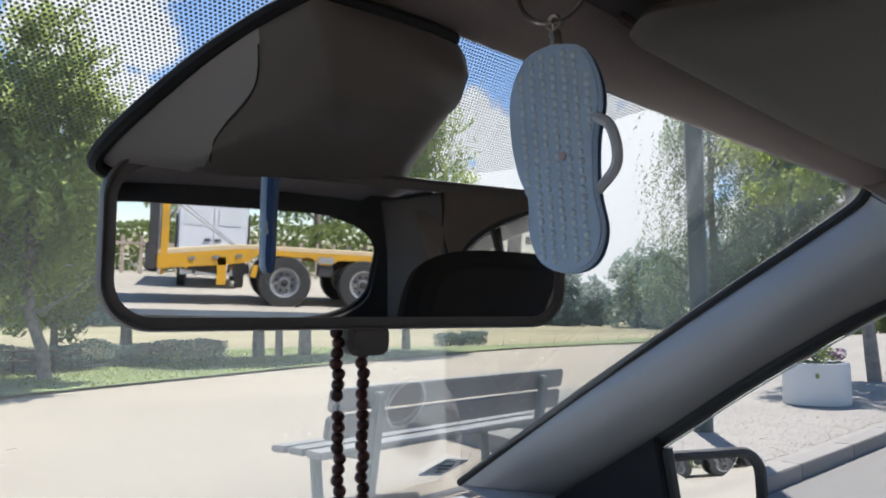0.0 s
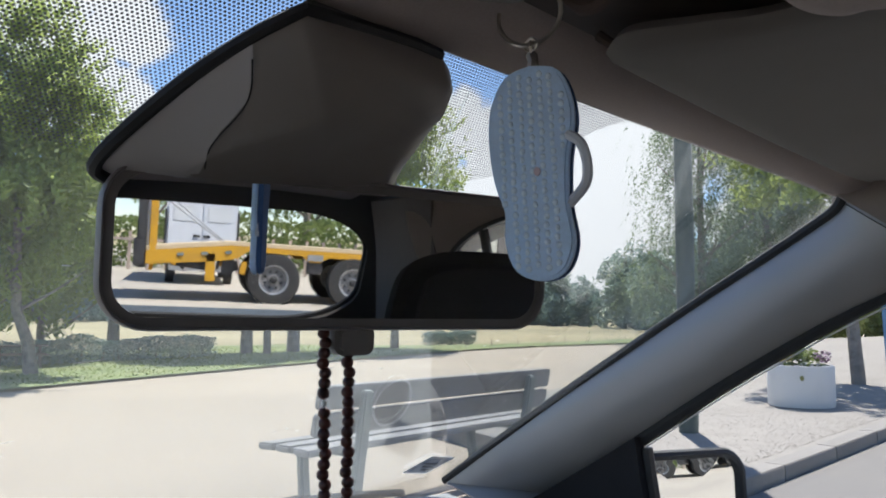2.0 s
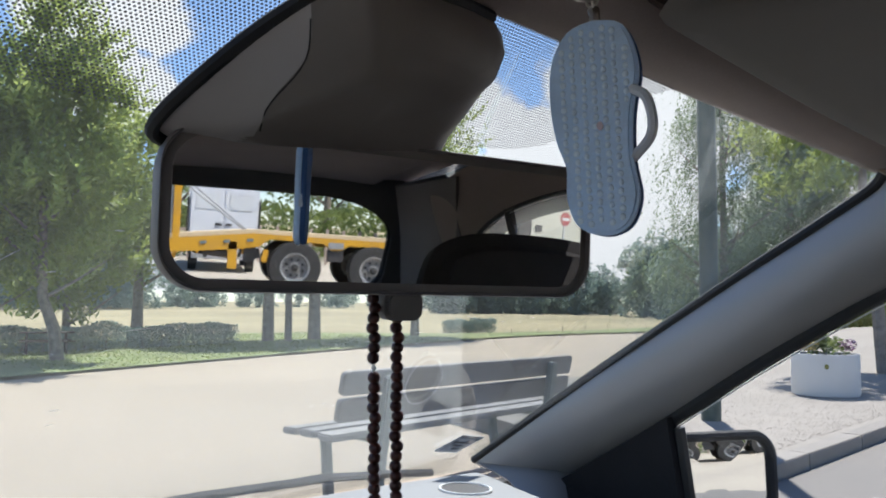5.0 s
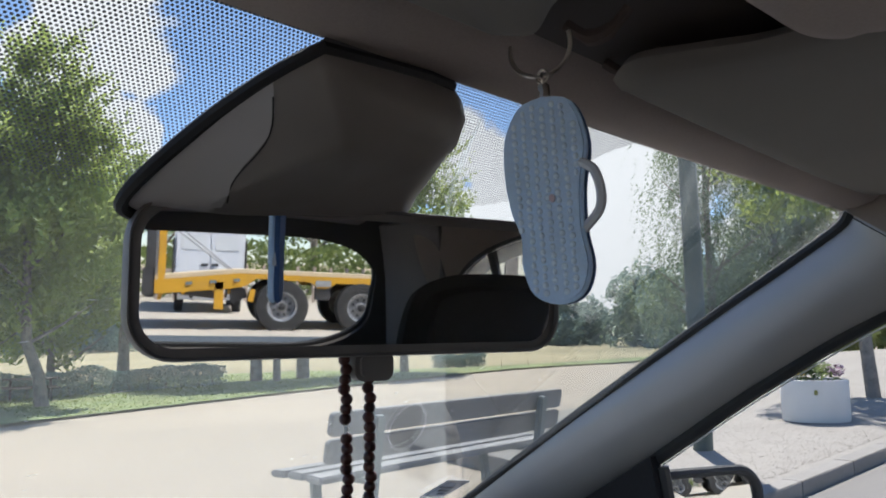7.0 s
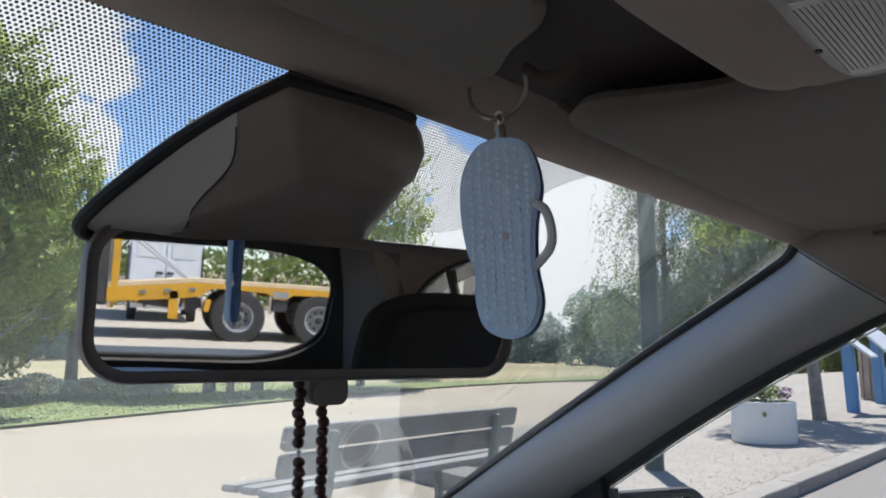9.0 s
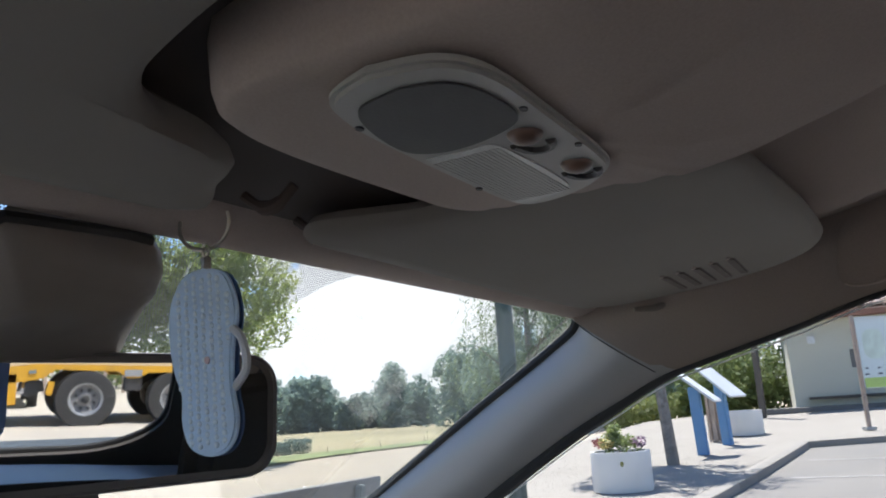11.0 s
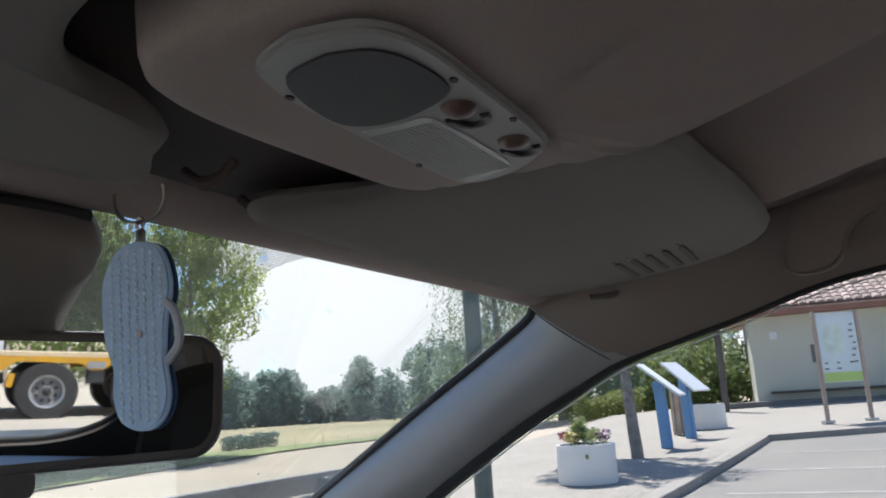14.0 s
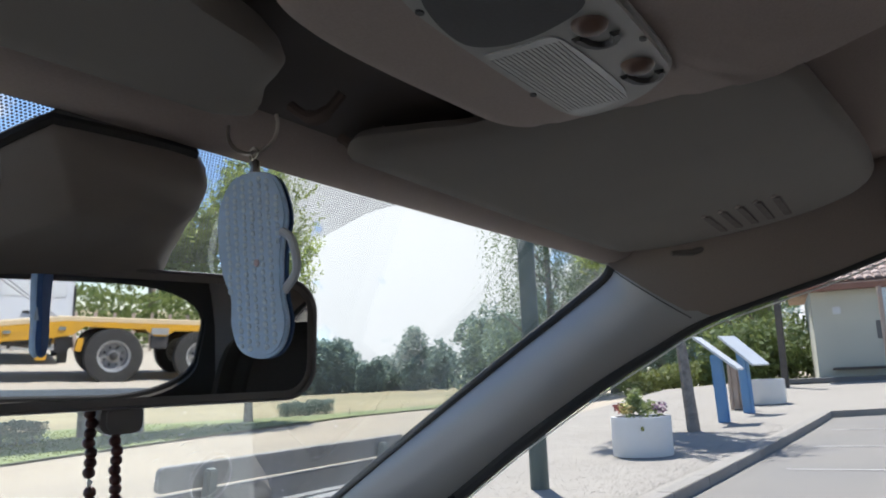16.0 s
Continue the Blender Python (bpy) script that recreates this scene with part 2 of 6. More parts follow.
def slab(outline, h, bevel=0.0, m=None, seg=2):
    """An outline in x, y made into a slab from z = 0 to h, with its rims rounded."""
    bm = bmesh.new()
    low = [bm.verts.new((x, y, 0)) for x, y in outline]
    f = bm.faces.new(low)
    r = bmesh.ops.extrude_face_region(bm, geom=[f])
    bmesh.ops.translate(bm, vec=(0, 0, h), verts=[v for v in r["geom"] if isinstance(v, bmesh.types.BMVert)])
    bmesh.ops.recalc_face_normals(bm, faces=bm.faces)
    if bevel:
        rims = [e for e in bm.edges if abs(e.verts[0].co.z - e.verts[1].co.z) < 1e-6]
        bmesh.ops.bevel(bm, geom=rims, offset=bevel, segments=seg, affect="EDGES", clamp_overlap=True)
    if m is not None:
        bm.transform(m)
    return bm


def rounded(w, h, r, n=6, cx=0.0, cy=0.0):
    pts = []
    for sx, sy, a0 in ((1, 1, 0), (-1, 1, 90), (-1, -1, 180), (1, -1, 270)):
        for k in range(n + 1):
            a = radians(a0 + 90 * k / n)
            pts.append((cx + sx * (w / 2 - r) + r * math.cos(a), cy + sy * (h / 2 - r) + r * math.sin(a)))
    return pts


def spline(pts, n=8):
    """A smooth curve through points."""
    p = [Vector(q) for q in pts]
    out = []
    for i in range(len(p) - 1):
        a, b, c, d = p[max(i - 1, 0)], p[i], p[i + 1], p[min(i + 2, len(p) - 1)]
        for k in range(n):
            t = k / n
            out.append(0.5 * (2 * b + (c - a) * t + (2 * a - 5 * b + 4 * c - d) * t * t + (3 * b - a - 3 * c + d) * t ** 3))
    out.append(p[-1])
    return out


def flip(p):
    """The same place on the other side of the car."""
    return Vector((2 * XC - p[0], p[1], p[2]))


# ---- the car: a frame of its own, its middle at XC, forward along +y ----
XC = 0.29
RAKE = radians(32)
GLASS_AT = Vector((XC, 0.25, 1.343))
DOWN = Vector((0, math.cos(RAKE), -math.sin(RAKE)))    # down the windscreen
INTO = Vector((0, -math.sin(RAKE), -math.cos(RAKE)))   # from the windscreen into the cabin


def on_glass(x, s, d=0.0):
    """A point of the windscreen: x across, s down from its upper edge, d into the cabin."""
    return Vector((x, 0, 0)) + Vector((0, GLASS_AT.y, GLASS_AT.z)) + DOWN * s + INTO * d


car = thing("car", "parked grey-blue car with dark grey cabin trim, on asphalt", "car")
SILL = 0.20

# windscreen, its dotted band, black seal
bm = bmesh.new()
rows = []
for k in range(9):
    s = -0.03 + 0.86 * k / 8
    half = 0.68 + 0.13 * k / 8
    rows.append([on_glass(XC + half * (j / 10 - 1), s, -0.02 * (1 - (j / 10 - 1) ** 2) + 0.01) for j in range(21)])
grid_surface(bm, rows)
windscreen = part("windscreen", thick(bm, 0.004), M_GLASS, car, "clear slightly dusty windscreen with dotted upper band")

# dots: round black spots, shrinking to the lower rim
bm = bmesh.new()
pitch, row = 0.00232, 0
s = 0.0
while s < 0.125:
    x = XC - 0.34 + (pitch / 2 if row % 2 else 0)
    while x < XC + 0.235:
        low = float(np.interp(x - XC, (-0.34, -0.15, 0.05, 0.11, 0.135, 0.147, 0.159, 0.171, 0.184, 0.206), (0.10, 0.124, 0.106, 0.094, 0.083, 0.070, 0.053, 0.032, 0.014, 0.0)))
        if s < low:
            r = 0.00087 * (1 - 0.25 * s / 0.118)
            vs = [bm.verts.new(on_glass(x + r * math.cos(a), s + r * math.sin(a), 0.0005 - 0.02 * (1 - ((x - XC) / 0.69) ** 2) + 0.01 + 0.003)) for a in [k * math.pi / 3 for k in range(6)]]
            bm.faces.new(vs)
        x += pitch
    s += pitch * 0.87
    row += 1
dark_patch = bmesh.new()
grid_surface(dark_patch, [[on_glass(0.199 + 0.009 * k, -0.022 + 0.030 * j, 0.0015 - 0.02 * (1 - ((0.199 + 0.009 * k - XC) / 0.69) ** 2) + 0.013) for k in range(11)] for j in range(2)])
part("black_patch", dark_patch, M_BLACK, windscreen, "black patch over the mirror mount")
tagged(part("dot_band", bm, M_FRIT, windscreen, "band of small black dots", flat=True), kind="stuff")

# dried specks, their glint as pale colour, and long wiped smears on the outer face
rng = random.Random(52)
bm = bmesh.new()
for _ in range(70):
    x, q = (rng.uniform(0.42, 0.86), rng.uniform(0.16, 0.52)) if rng.random() < 0.75 else (rng.uniform(-0.1, 0.25), rng.uniform(0.12, 0.5))
    a, ln, w = rng.gauss(-0.35, 0.35), rng.uniform(0.0010, 0.0060) * (1 if rng.random() < 0.8 else 2), rng.uniform(0.0003, 0.0007)
    bend = 0.02 * (1 - ((x - XC) / 0.72) ** 2)
    bm.faces.new([bm.verts.new(on_glass(x + u * ln * math.cos(a) - v * w * math.sin(a), q + u * ln * math.sin(a) + v * w * math.cos(a), 0.004 - bend + 0.01)) for u, v in ((-1, 0), (0, -1), (1, 0), (0, 1))])
tagged(part("specks", bm, M_FLECK, windscreen, "dried specks, pale for their glint", flat=True), kind="stuff")
for x0, q0, x1, q1, sag, w in ((0.33, 0.02, 0.385, 0.115, 0.012, 0.003), (0.385, 0.135, 0.43, 0.10, 0.004, 0.002)):
    rows = []
    for k in range(11):
        u = k / 10
        x, q = x0 + (x1 - x0) * u, q0 + (q1 - q0) * u + sag * math.sin(math.pi * u)
        bend = 0.02 * (1 - ((x - XC) / 0.72) ** 2)
        rows.append([on_glass(x + v * w * (0.3 + 0.7 * math.sin(math.pi * u)), q, 0.0045 - bend + 0.01) for v in (-1, 1)])
    bm = bmesh.new()
    grid_surface(bm, rows)
    part("smear", bm, M_SMEAR, windscreen, "faint wiped smear")

# passenger-side A-pillar: inner edge along the glass, outer edge along the door window
INNER = [(0.917, 0.200, 1.352), (0.915, 0.224, 1.337), (0.922, 0.238, 1.322), (0.930, 0.270, 1.303), (0.940, 0.330, 1.269), (0.950, 0.395, 1.233), (0.965, 0.519, 1.160), (0.980, 0.667, 1.071), (1.000, 0.898, 0.922)]
OUTER = [(0.944, 0.080, 1.277), (0.936, 0.120, 1.265), (0.945, 0.160, 1.250), (0.950, 0.195, 1.233), (0.958, 0.240, 1.212), (0.966, 0.290, 1.186), (0.984, 0.400, 1.122), (1.012, 0.530, 1.040), (1.050, 0.720, 0.922)]
inner_line, outer_line = spline(INNER, 5), spline(OUTER, 5)


def pillar(side):
    root = part("pillar_trim", loft_pillar(side), M_TRIM, car, "grey grained plastic windscreen pillar trim")
    bm = bmesh.new()
    tube(bm, [side(p + Vector((0.002, 0.004, 0.0025))) for p in inner_line[4:]], 0.0068, 8)
    part("windscreen_seal", bm, M_RUBBER, root, "black rubber seal")
    bm = bmesh.new()
    grow = [i / (len(outer_line) - 1) for i in range(len(outer_line))]
    tube(bm, [side(p + Vector((0.004, 0.004, -0.001 - 0.008 * g))) for p, g in zip(outer_line, grow)], [0.0052 + 0.0056 * g for g in grow], 8)
    part("window_seal", bm, M_RUBBER, root, "black rubber window channel")
    bm = bmesh.new()
    tube(bm, [side(p + Vector((0.008, 0.005, -0.0096 - 0.0145 * g))) for p, g in list(zip(outer_line, grow))[:37]], 0.0010, 6)
    part("window_trim", bm, M_EDGE_LIT, root, "thin window trim, white for the light on it")
    return root


def loft_pillar(side):
    bm = bmesh.new()
    rows = []
    for i, (a, b) in enumerate(zip(inner_line, outer_line)):
        mid = (a + b) / 2
        away = (Vector((0.0, 0.0, 1.2)) - mid).normalized()
        row = []
        for k in range(9):
            t = k / 8
            row.append(side(a.lerp(b, t) + away * (0.030 if i > 6 else 0.012 + 0.0027 * i) * (math.sin(math.pi * t) ** 0.7)))
        for k in range(4):
            t = 1 - (k + 0.5) / 4
            row.append(side(a.lerp(b, t) - away * 0.025 * math.sin(math.pi * t) - away * 0.012))
        row.append(row[0])
        rows.append(row)
    vs = grid_surface(bm, rows)
    bmesh.ops.remove_doubles(bm, verts=bm.verts, dist=1e-6)
    bmesh.ops.holes_fill(bm, edges=[e for e in bm.edges if e.is_boundary], sides=20)
    return bm


pillar(lambda p: Vector(p))
pillar(flip)

# roof rail trim over the door windows, from the pillar seam to the tail
RAIL = [(0.936, 0.120, 1.265), (0.930, 0.000, 1.297), (0.921, -0.157, 1.337), (0.915, -0.45, 1.352), (0.918, -0.90, 1.338), (0.93, -1.30, 1.275), (0.95, -1.62, 1.13)]
TOP = [(0.905, 0.226, 1.344), (0.880, 0.06, 1.388), (0.872, -0.10, 1.418), (0.862, -0.45, 1.455), (0.855, -0.90, 1.450), (0.85, -1.30, 1.420), (0.85, -1.62, 1.37)]
rail_low, rail_top = spline(RAIL, 6), spline(TOP, 6)


def rail(side):
    bm = bmesh.new()
    rows = []
    for i, (a, b) in enumerate(zip(rail_low, rail_top)):
        c = Vector((0.3, a.y, 1.25))
        inn = (c - (a + b) / 2).normalized()
        puff = 0.016 + 0.014 * max(0, 1 - i / 6)
        rows.append([side(a.lerp(b, k / 7) + inn * puff * math.sin(math.pi * k / 7) ** 0.7) for k in range(8)])
    rows.insert(0, [p + Vector((0, 0.012, -0.002)) for p in rows[0]])
    grid_surface(bm, rows)
    ob = part("roof_rail_trim", thick(bm, -0.004), M_LINING_SHADED, car, "grey-brown roof rail trim")
    bm = bmesh.new()
    tube(bm, [side(p + Vector((0.003, 0.0, -0.001))) for p in rail_low], 0.0046, 8)
    part("door_seal", bm, M_RUBBER, ob, "black rubber door seal")
    bm = bmesh.new()
    tube(bm, [side(p + Vector((0.010, 0.0, -0.0088))) for p in rail_low], 0.0010, 6)
    part("window_trim", bm, M_EDGE_LIT, ob, "thin window trim, white for the light on it")
    return ob


def outer_rail(side):
    """Painted body side over the door windows, closing the roof."""
    bm = bmesh.new()
    rows = []
    for a in rail_low:
        top = Vector((XC + 0.64, a.y, roof_z(XC + 0.64, a.y) + 0.035))
        # behind y = -0.35 an added lower lip keeps sun off the seat
        low = a + (Vector((0.035, 0, 0.004)) if a.y > -0.35 else Vector((0.047, 0, -0.034)))
        rows.append([side(low), side(low.lerp(top, 0.5) + Vector((0.015, 0, 0.006))), side(top)])
    rows.insert(0, [p + Vector((0, 0.12, -0.05)) for p in rows[0]])
    grid_surface(bm, rows)
    part("cant_rail", thick(bm, 0.003), M_PAINT, car, "grey-blue painted roof side")


rail_right = rail(lambda p: Vector(p))
rail_left = rail(flip)
# seam between pillar and rail
for side in (lambda p: Vector(p), flip):
    bm = bmesh.new()
    a, b = Vector((0.918, 0.222, 1.334)), Vector((0.936, 0.120, 1.258))
    away = (Vector((0, 0, 1.2)) - (a + b) / 2).normalized()
    tube(bm, [side(a.lerp(b, k / 8) + Vector((0.0, 0.011, -0.002)) + away * 0.0300 * math.sin(math.pi * k / 8) ** 0.7) for k in range(8)], 0.0006, 6)
    part("trim_seam", bm, M_RUBBER, car, "dark seam line")

# roof lining: crowned, dropping to the header
def roof_z(x, y):
    u = (x - XC) / 0.58
    k = min(max((-0.05 - y) / 0.26, 0.0), 1.0)
    z = 1.400 + 0.052 * k * k * (3 - 2 * k) - 0.024 * u * u
    if y > -0.05:
        t = min((y + 0.05) / 0.275, 1)
        z -= (z - 1.356) * t ** 1.3
    if y < -1.2:
        z -= 0.045 * ((-1.2 - y) / 1.0) ** 1.5
    return z


bm = bmesh.new()
ys = [0.225, 0.20, 0.16, 0.11, 0.06, 0.0, -0.08, -0.2, -0.4, -0.7, -1.0, -1.3, -1.6, -1.9, -2.15]
ACROSS = [-0.60, -0.476, -0.478, -0.474, -0.465] + [0.045 * (k - 10) for k in range(21)] + [0.465, 0.474, 0.478, 0.476, 0.60]
EDGE_LIFT = {0: 0.022, 1: 0.020, 2: 0.012, 3: 0.004, 4: 0.001}
grid_surface(bm, [[(XC + u, y, roof_z(XC + max(min(u, 0.47), -0.47), y) + EDGE_LIFT.get(min(i, len(ACROSS) - 1 - i), 0.0) * min(1.0, max(0.05, (0.10 - y) / 0.14))) for i, u in enumerate(ACROSS)] for y in ys])
roof_lining = part("roof_lining", thick(bm, -0.004), M_LINING, car, "grey-brown woven fabric roof lining")

# header strip along the upper edge of the windscreen
bm = bmesh.new()
prof = [(0.262, 1.338), (0.250, 1.334), (0.232, 1.332), (0.212, 1.337), (0.198, 1.350), (0.200, 1.372), (0.258, 1.352)]
rows = []
for k in range(25):
    u = k / 12 - 1
    x = XC + 0.645 * u
    rows.append([(x, y - 0.012 * u ** 4, z + 0.010 - 0.006 * u ** 6) for y, z in prof + prof[:1]])
grid_surface(bm, rows)
part("header_trim", bm, M_LINING, car, "grey fabric-covered windscreen header")

# roof skin and bodywork outside
bm = bmesh.new()
grid_surface(bm, [[(x, y, roof_z(x, y) + 0.035) for x in [XC + 0.64 * (k / 8 - 1) for k in range(17)]] for y in ys])
part("roof_skin", thick(bm, 0.002), M_PAINT, car, "grey-blue painted roof")
outer_rail(lambda p: Vector(p))
outer_rail(flip)


# sun visors
def visor_face(x, y):
    """Height of the visor's lower face: it slopes up to the rear."""
    return 1.3365 + (0.195 - y) * 0.09


INNER_END = [(0.335, 0.172), (0.352, 0.142), (0.372, 0.105), (0.380, 0.02), (0.388, -0.030), (0.425, -0.055)]
INNER_END_LEFT = [(0.318, 0.180), (0.334, 0.157), (0.346, 0.133), (0.366, 0.123), (0.400, 0.117), (0.428, 0.095), (0.442, 0.05), (0.452, -0.01), (0.470, -0.045)]


def visor(side, name_label, inner_end):
    """A padded flap under the roof, hinged along the header; inner rear corner cut off in a curve."""
    start = (inner_end[0][0] + 0.015, 0.192)
    out = spline([(x, y, 0) for x, y in [start] + inner_end + [(0.50, -0.064), (0.62, -0.073), (0.720, -0.0745), (0.765, -0.068), (0.808, -0.050), (0.840, -0.020), (0.866, 0.03), (0.876, 0.10), (0.872, 0.150), (0.850, 0.182), (0.815, 0.195), (0.60, 0.197), start]], 6)
    mx, my = 0.62, 0.075
    rows = []
    for f, lift in ((0.001, 0.0), (0.3, 0.0), (0.5, 0.0), (0.7, 0.0), (0.85, 0.0), (0.95, 0.0005), (0.985, 0.003), (1.0, 0.008), (0.985, 0.013), (0.95, 0.0155), (0.5, 0.016), (0.001, 0.016)):
        row = []
        for p in out:
            x, y = mx + (p.x - mx) * f, my + (p.y - my) * f
            row.append(side(Vector((x, y, visor_face(x, y) + lift))))
        rows.append(row)
    bm = bmesh.new()
    grid_surface(bm, rows)
    bmesh.ops.remove_doubles(bm, verts=bm.verts, dist=2e-5)
    return part("sun_visor", bm, M_VISOR, car, name_label)


def ident(p):
    return Vector(p)


visor_right = visor(ident, "grey vinyl sun visor folded up, with a faded moulded label", INNER_END)
visor_left = visor(flip, "grey vinyl sun visor folded up", INNER_END_LEFT)
M_RECESS_SHADE = material("recess_shade", (0.085, 0.068, 0.06), 0.7, vary=0.2, scale=12)
M_FADED = material("pale_worn_print", (0.30, 0.25, 0.22), 0.8, vary=0.4, scale=90)
M_LABEL = material("faded_label_print", (0.13, 0.105, 0.095), 0.8, vary=0.35, scale=60)
# faded label bars near the outer end, and the hinges
for k in range(5):
    x0, y0 = 0.742 - 0.004 * k, 0.072 - 0.0165 * k
    bm = boxed((x0 + 0.047, y0 + 0.002, visor_face(0, y0) + 0.0002), (0.095, 0.0088, 0.0030), (0, 0, 2.4), 0.0012)
    part("label_bar", bm, M_LABEL, visor_right, "faded label bar")
    part("label_print", boxed((x0 - 0.004, y0 + 0.001, visor_face(0, y0) - 0.0004), (0.012, 0.0035, 0.0016), (0, 0, 20), 0.0004), M_FADED, visor_right, "pale worn print")
bm = bmesh.new()
tube(bm, [(0.866, 0.142, 1.3345), (0.881, 0.122, 1.3355), (0.895, 0.102, 1.343)], [0.003, 0.0042, 0.003], 8)
part("visor_hinge", bm, M_VISOR, visor_right)
bm = bmesh.new()
tube(bm, [flip((0.866, 0.142, 1.3345)), flip((0.881, 0.122, 1.3355)), flip((0.895, 0.102, 1.343))], [0.004, 0.0055, 0.004], 8)
part("visor_hinge", bm, M_VISOR, visor_left)
# overhead console with reading lamp
bm = bmesh.new()
outline = [(p.x, p.y) for p in spline([(0.170, 0.075, 0), (0.190, 0.096, 0), (0.235, 0.104, 0), (0.325, 0.101, 0), (0.372, 0.096, 0), (0.394, 0.076, 0), (0.407, 0.045, 0), (0.434, 0.003, 0), (0.462, -0.034, 0), (0.505, -0.075, 0), (0.58, -0.15, 0), (0.62, -0.26, 0), (0.60, -0.42, 0), (0.40, -0.46, 0), (0.25, -0.42, 0), (0.185, -0.22, 0), (0.172, -0.06, 0), (0.168, 0.03, 0), (0.170, 0.075, 0)], 10)[:-1]]
c = Vector((0.285, 0.0))
rows = []
for f, z in ((0.0, 1.343), (0.15, 1.343), (0.3, 1.343), (0.45, 1.3435), (0.6, 1.344), (0.75, 1.345), (0.90, 1.3455), (0.97, 1.3465), (0.995, 1.349), (1.012, 1.356), (1.022, 1.375), (1.05, 1.44)):
    rows.append([(c.x + (x - c.x) * f, c.y + (y - c.y) * f, min(z + max(0, -(c.y + (y - c.y) * f) - 0.05) * 0.28 + max(0, c.x + (x - c.x) * f - 0.385) * 0.42, roof_z(c.x + (x - c.x) * f, c.y + (y - c.y) * f) + 0.012)) for x, y in outline + outline[:1]])
grid_surface(bm, rows)
bmesh.ops.remove_doubles(bm, verts=bm.verts, dist=1e-6)
# dark sheet under the lining: shade between visors and console as colour
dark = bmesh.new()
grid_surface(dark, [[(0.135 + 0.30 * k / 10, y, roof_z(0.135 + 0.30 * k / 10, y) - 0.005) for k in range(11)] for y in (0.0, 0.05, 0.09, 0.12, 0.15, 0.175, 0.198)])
part("recess_shade_sheet", thick(dark, 0.002), M_RECESS_SHADE, car, "dark brown sheet for the shade between the visors")
console = part("overhead_console", bm, M_LINING, car, "brown-grey overhead console bulge")
smooth(console.data, 85)
ZL = 1.3445


def closed(pts):
    return [(p.x, p.y) for p in spline([(x, y, 0) for x, y in pts + pts[:1]], 9)[:-1]]


surround = part("lamp_surround", slab(closed([(0.178, 0.018), (0.187, 0.039), (0.206, 0.048), (0.24, 0.051), (0.31, 0.052), (0.350, 0.051), (0.367, 0.043), (0.365, 0.022), (0.352, 0.001), (0.332, -0.014), (0.308, -0.018), (0.25, -0.019), (0.206, -0.018), (0.185, -0.007)]), 0.0055, 0.002, pose(0, 0, ZL - 0.0055)), M_LAMP, console, "pale grey lamp surround")
# dark oval: the reflection in the glossy lamp lens, put in as colour
part("lamp_oval", slab(closed([(0.190, 0.012), (0.196, 0.034), (0.216, 0.044), (0.246, 0.047), (0.258, 0.034), (0.256, 0.012), (0.243, -0.009), (0.216, -0.011), (0.197, -0.004)]), 0.0065, 0.001, pose(0, 0, ZL - 0.0065)), M_GRILLE, surround, "dark oval painted for a reflection in the lamp lens")
part("lamp_lens", slab(closed([(0.260, 0.046), (0.262, 0.030), (0.262, 0.014), (0.280, 0.010), (0.330, 0.009), (0.349, 0.014), (0.358, 0.032), (0.356, 0.045), (0.320, 0.048), (0.285, 0.048)]), 0.0062, 0.001, pose(0, 0, ZL - 0.0062)), M_LENS, surround, "ribbed translucent lamp lens")
for k in range(16):
    bm = boxed((0.309, 0.0140 + 0.0021 * k, ZL - 0.0063), (0.082, 0.0007, 0.0004))
    part("lens_rib", bm, M_LAMP, surround)
for bx, by in ((0.262, -0.002), (0.314, -0.004)):
    bm = bmesh.new()
    bmesh.ops.create_uvsphere(bm, u_segments=16, v_segments=8, radius=1.0)
    bm.transform(pose(bx, by, ZL - 0.0055) @ Matrix.Diagonal((0.0085, 0.0075, 0.0045, 1)))
    part("lamp_button", bm, M_BUTTON, surround, "round brown push button")
    bm = bmesh.new()
    tube(bm, [(bx + 0.012 + 0.009 * math.sin(a), by + 0.001 - 0.007 * math.cos(a), ZL - 0.0056) for a in [math.pi * j / 6 for j in range(7)]] + [(bx + 0.008, by + 0.009, ZL - 0.0056)], 0.0024, 6)
    part("button_symbol", bm, M_BLACK, surround, "black curved symbol")

for mx, my in ((0.236, -0.0135), (0.288, -0.0150), (0.213, 0.0455), (0.318, 0.0495)):
    part("screw_mark", slab([(0.0022 * math.cos(a), 0.0016 * math.sin(a)) for a in [k * math.pi / 4 for k in range(8)]], 0.0008, 0, pose(mx, my, ZL - 0.0063)), M_GRILLE, surround, "small dark clip mark")
M_CLIP = material("brown_clip", (0.085, 0.060, 0.050), 0.85, vary=0.2, scale=40)
# brown clips that hold the inner ends of the visors
for hx, hy in ((0.292, 0.163), (0.352, 0.178)):
    bm = bmesh.new()
    tube(bm, spline([(hx - 0.006, hy + 0.016, 1.354), (hx - 0.002, hy + 0.006, 1.346), (hx, hy - 0.004, 1.347), (hx + 0.002, hy - 0.014, 1.356)], 4), [0.003] * 4 + [0.0042] * 5 + [0.003] * 4, 8)
    part("visor_clip", bm, M_CLIP, car, "brown plastic visor clip")

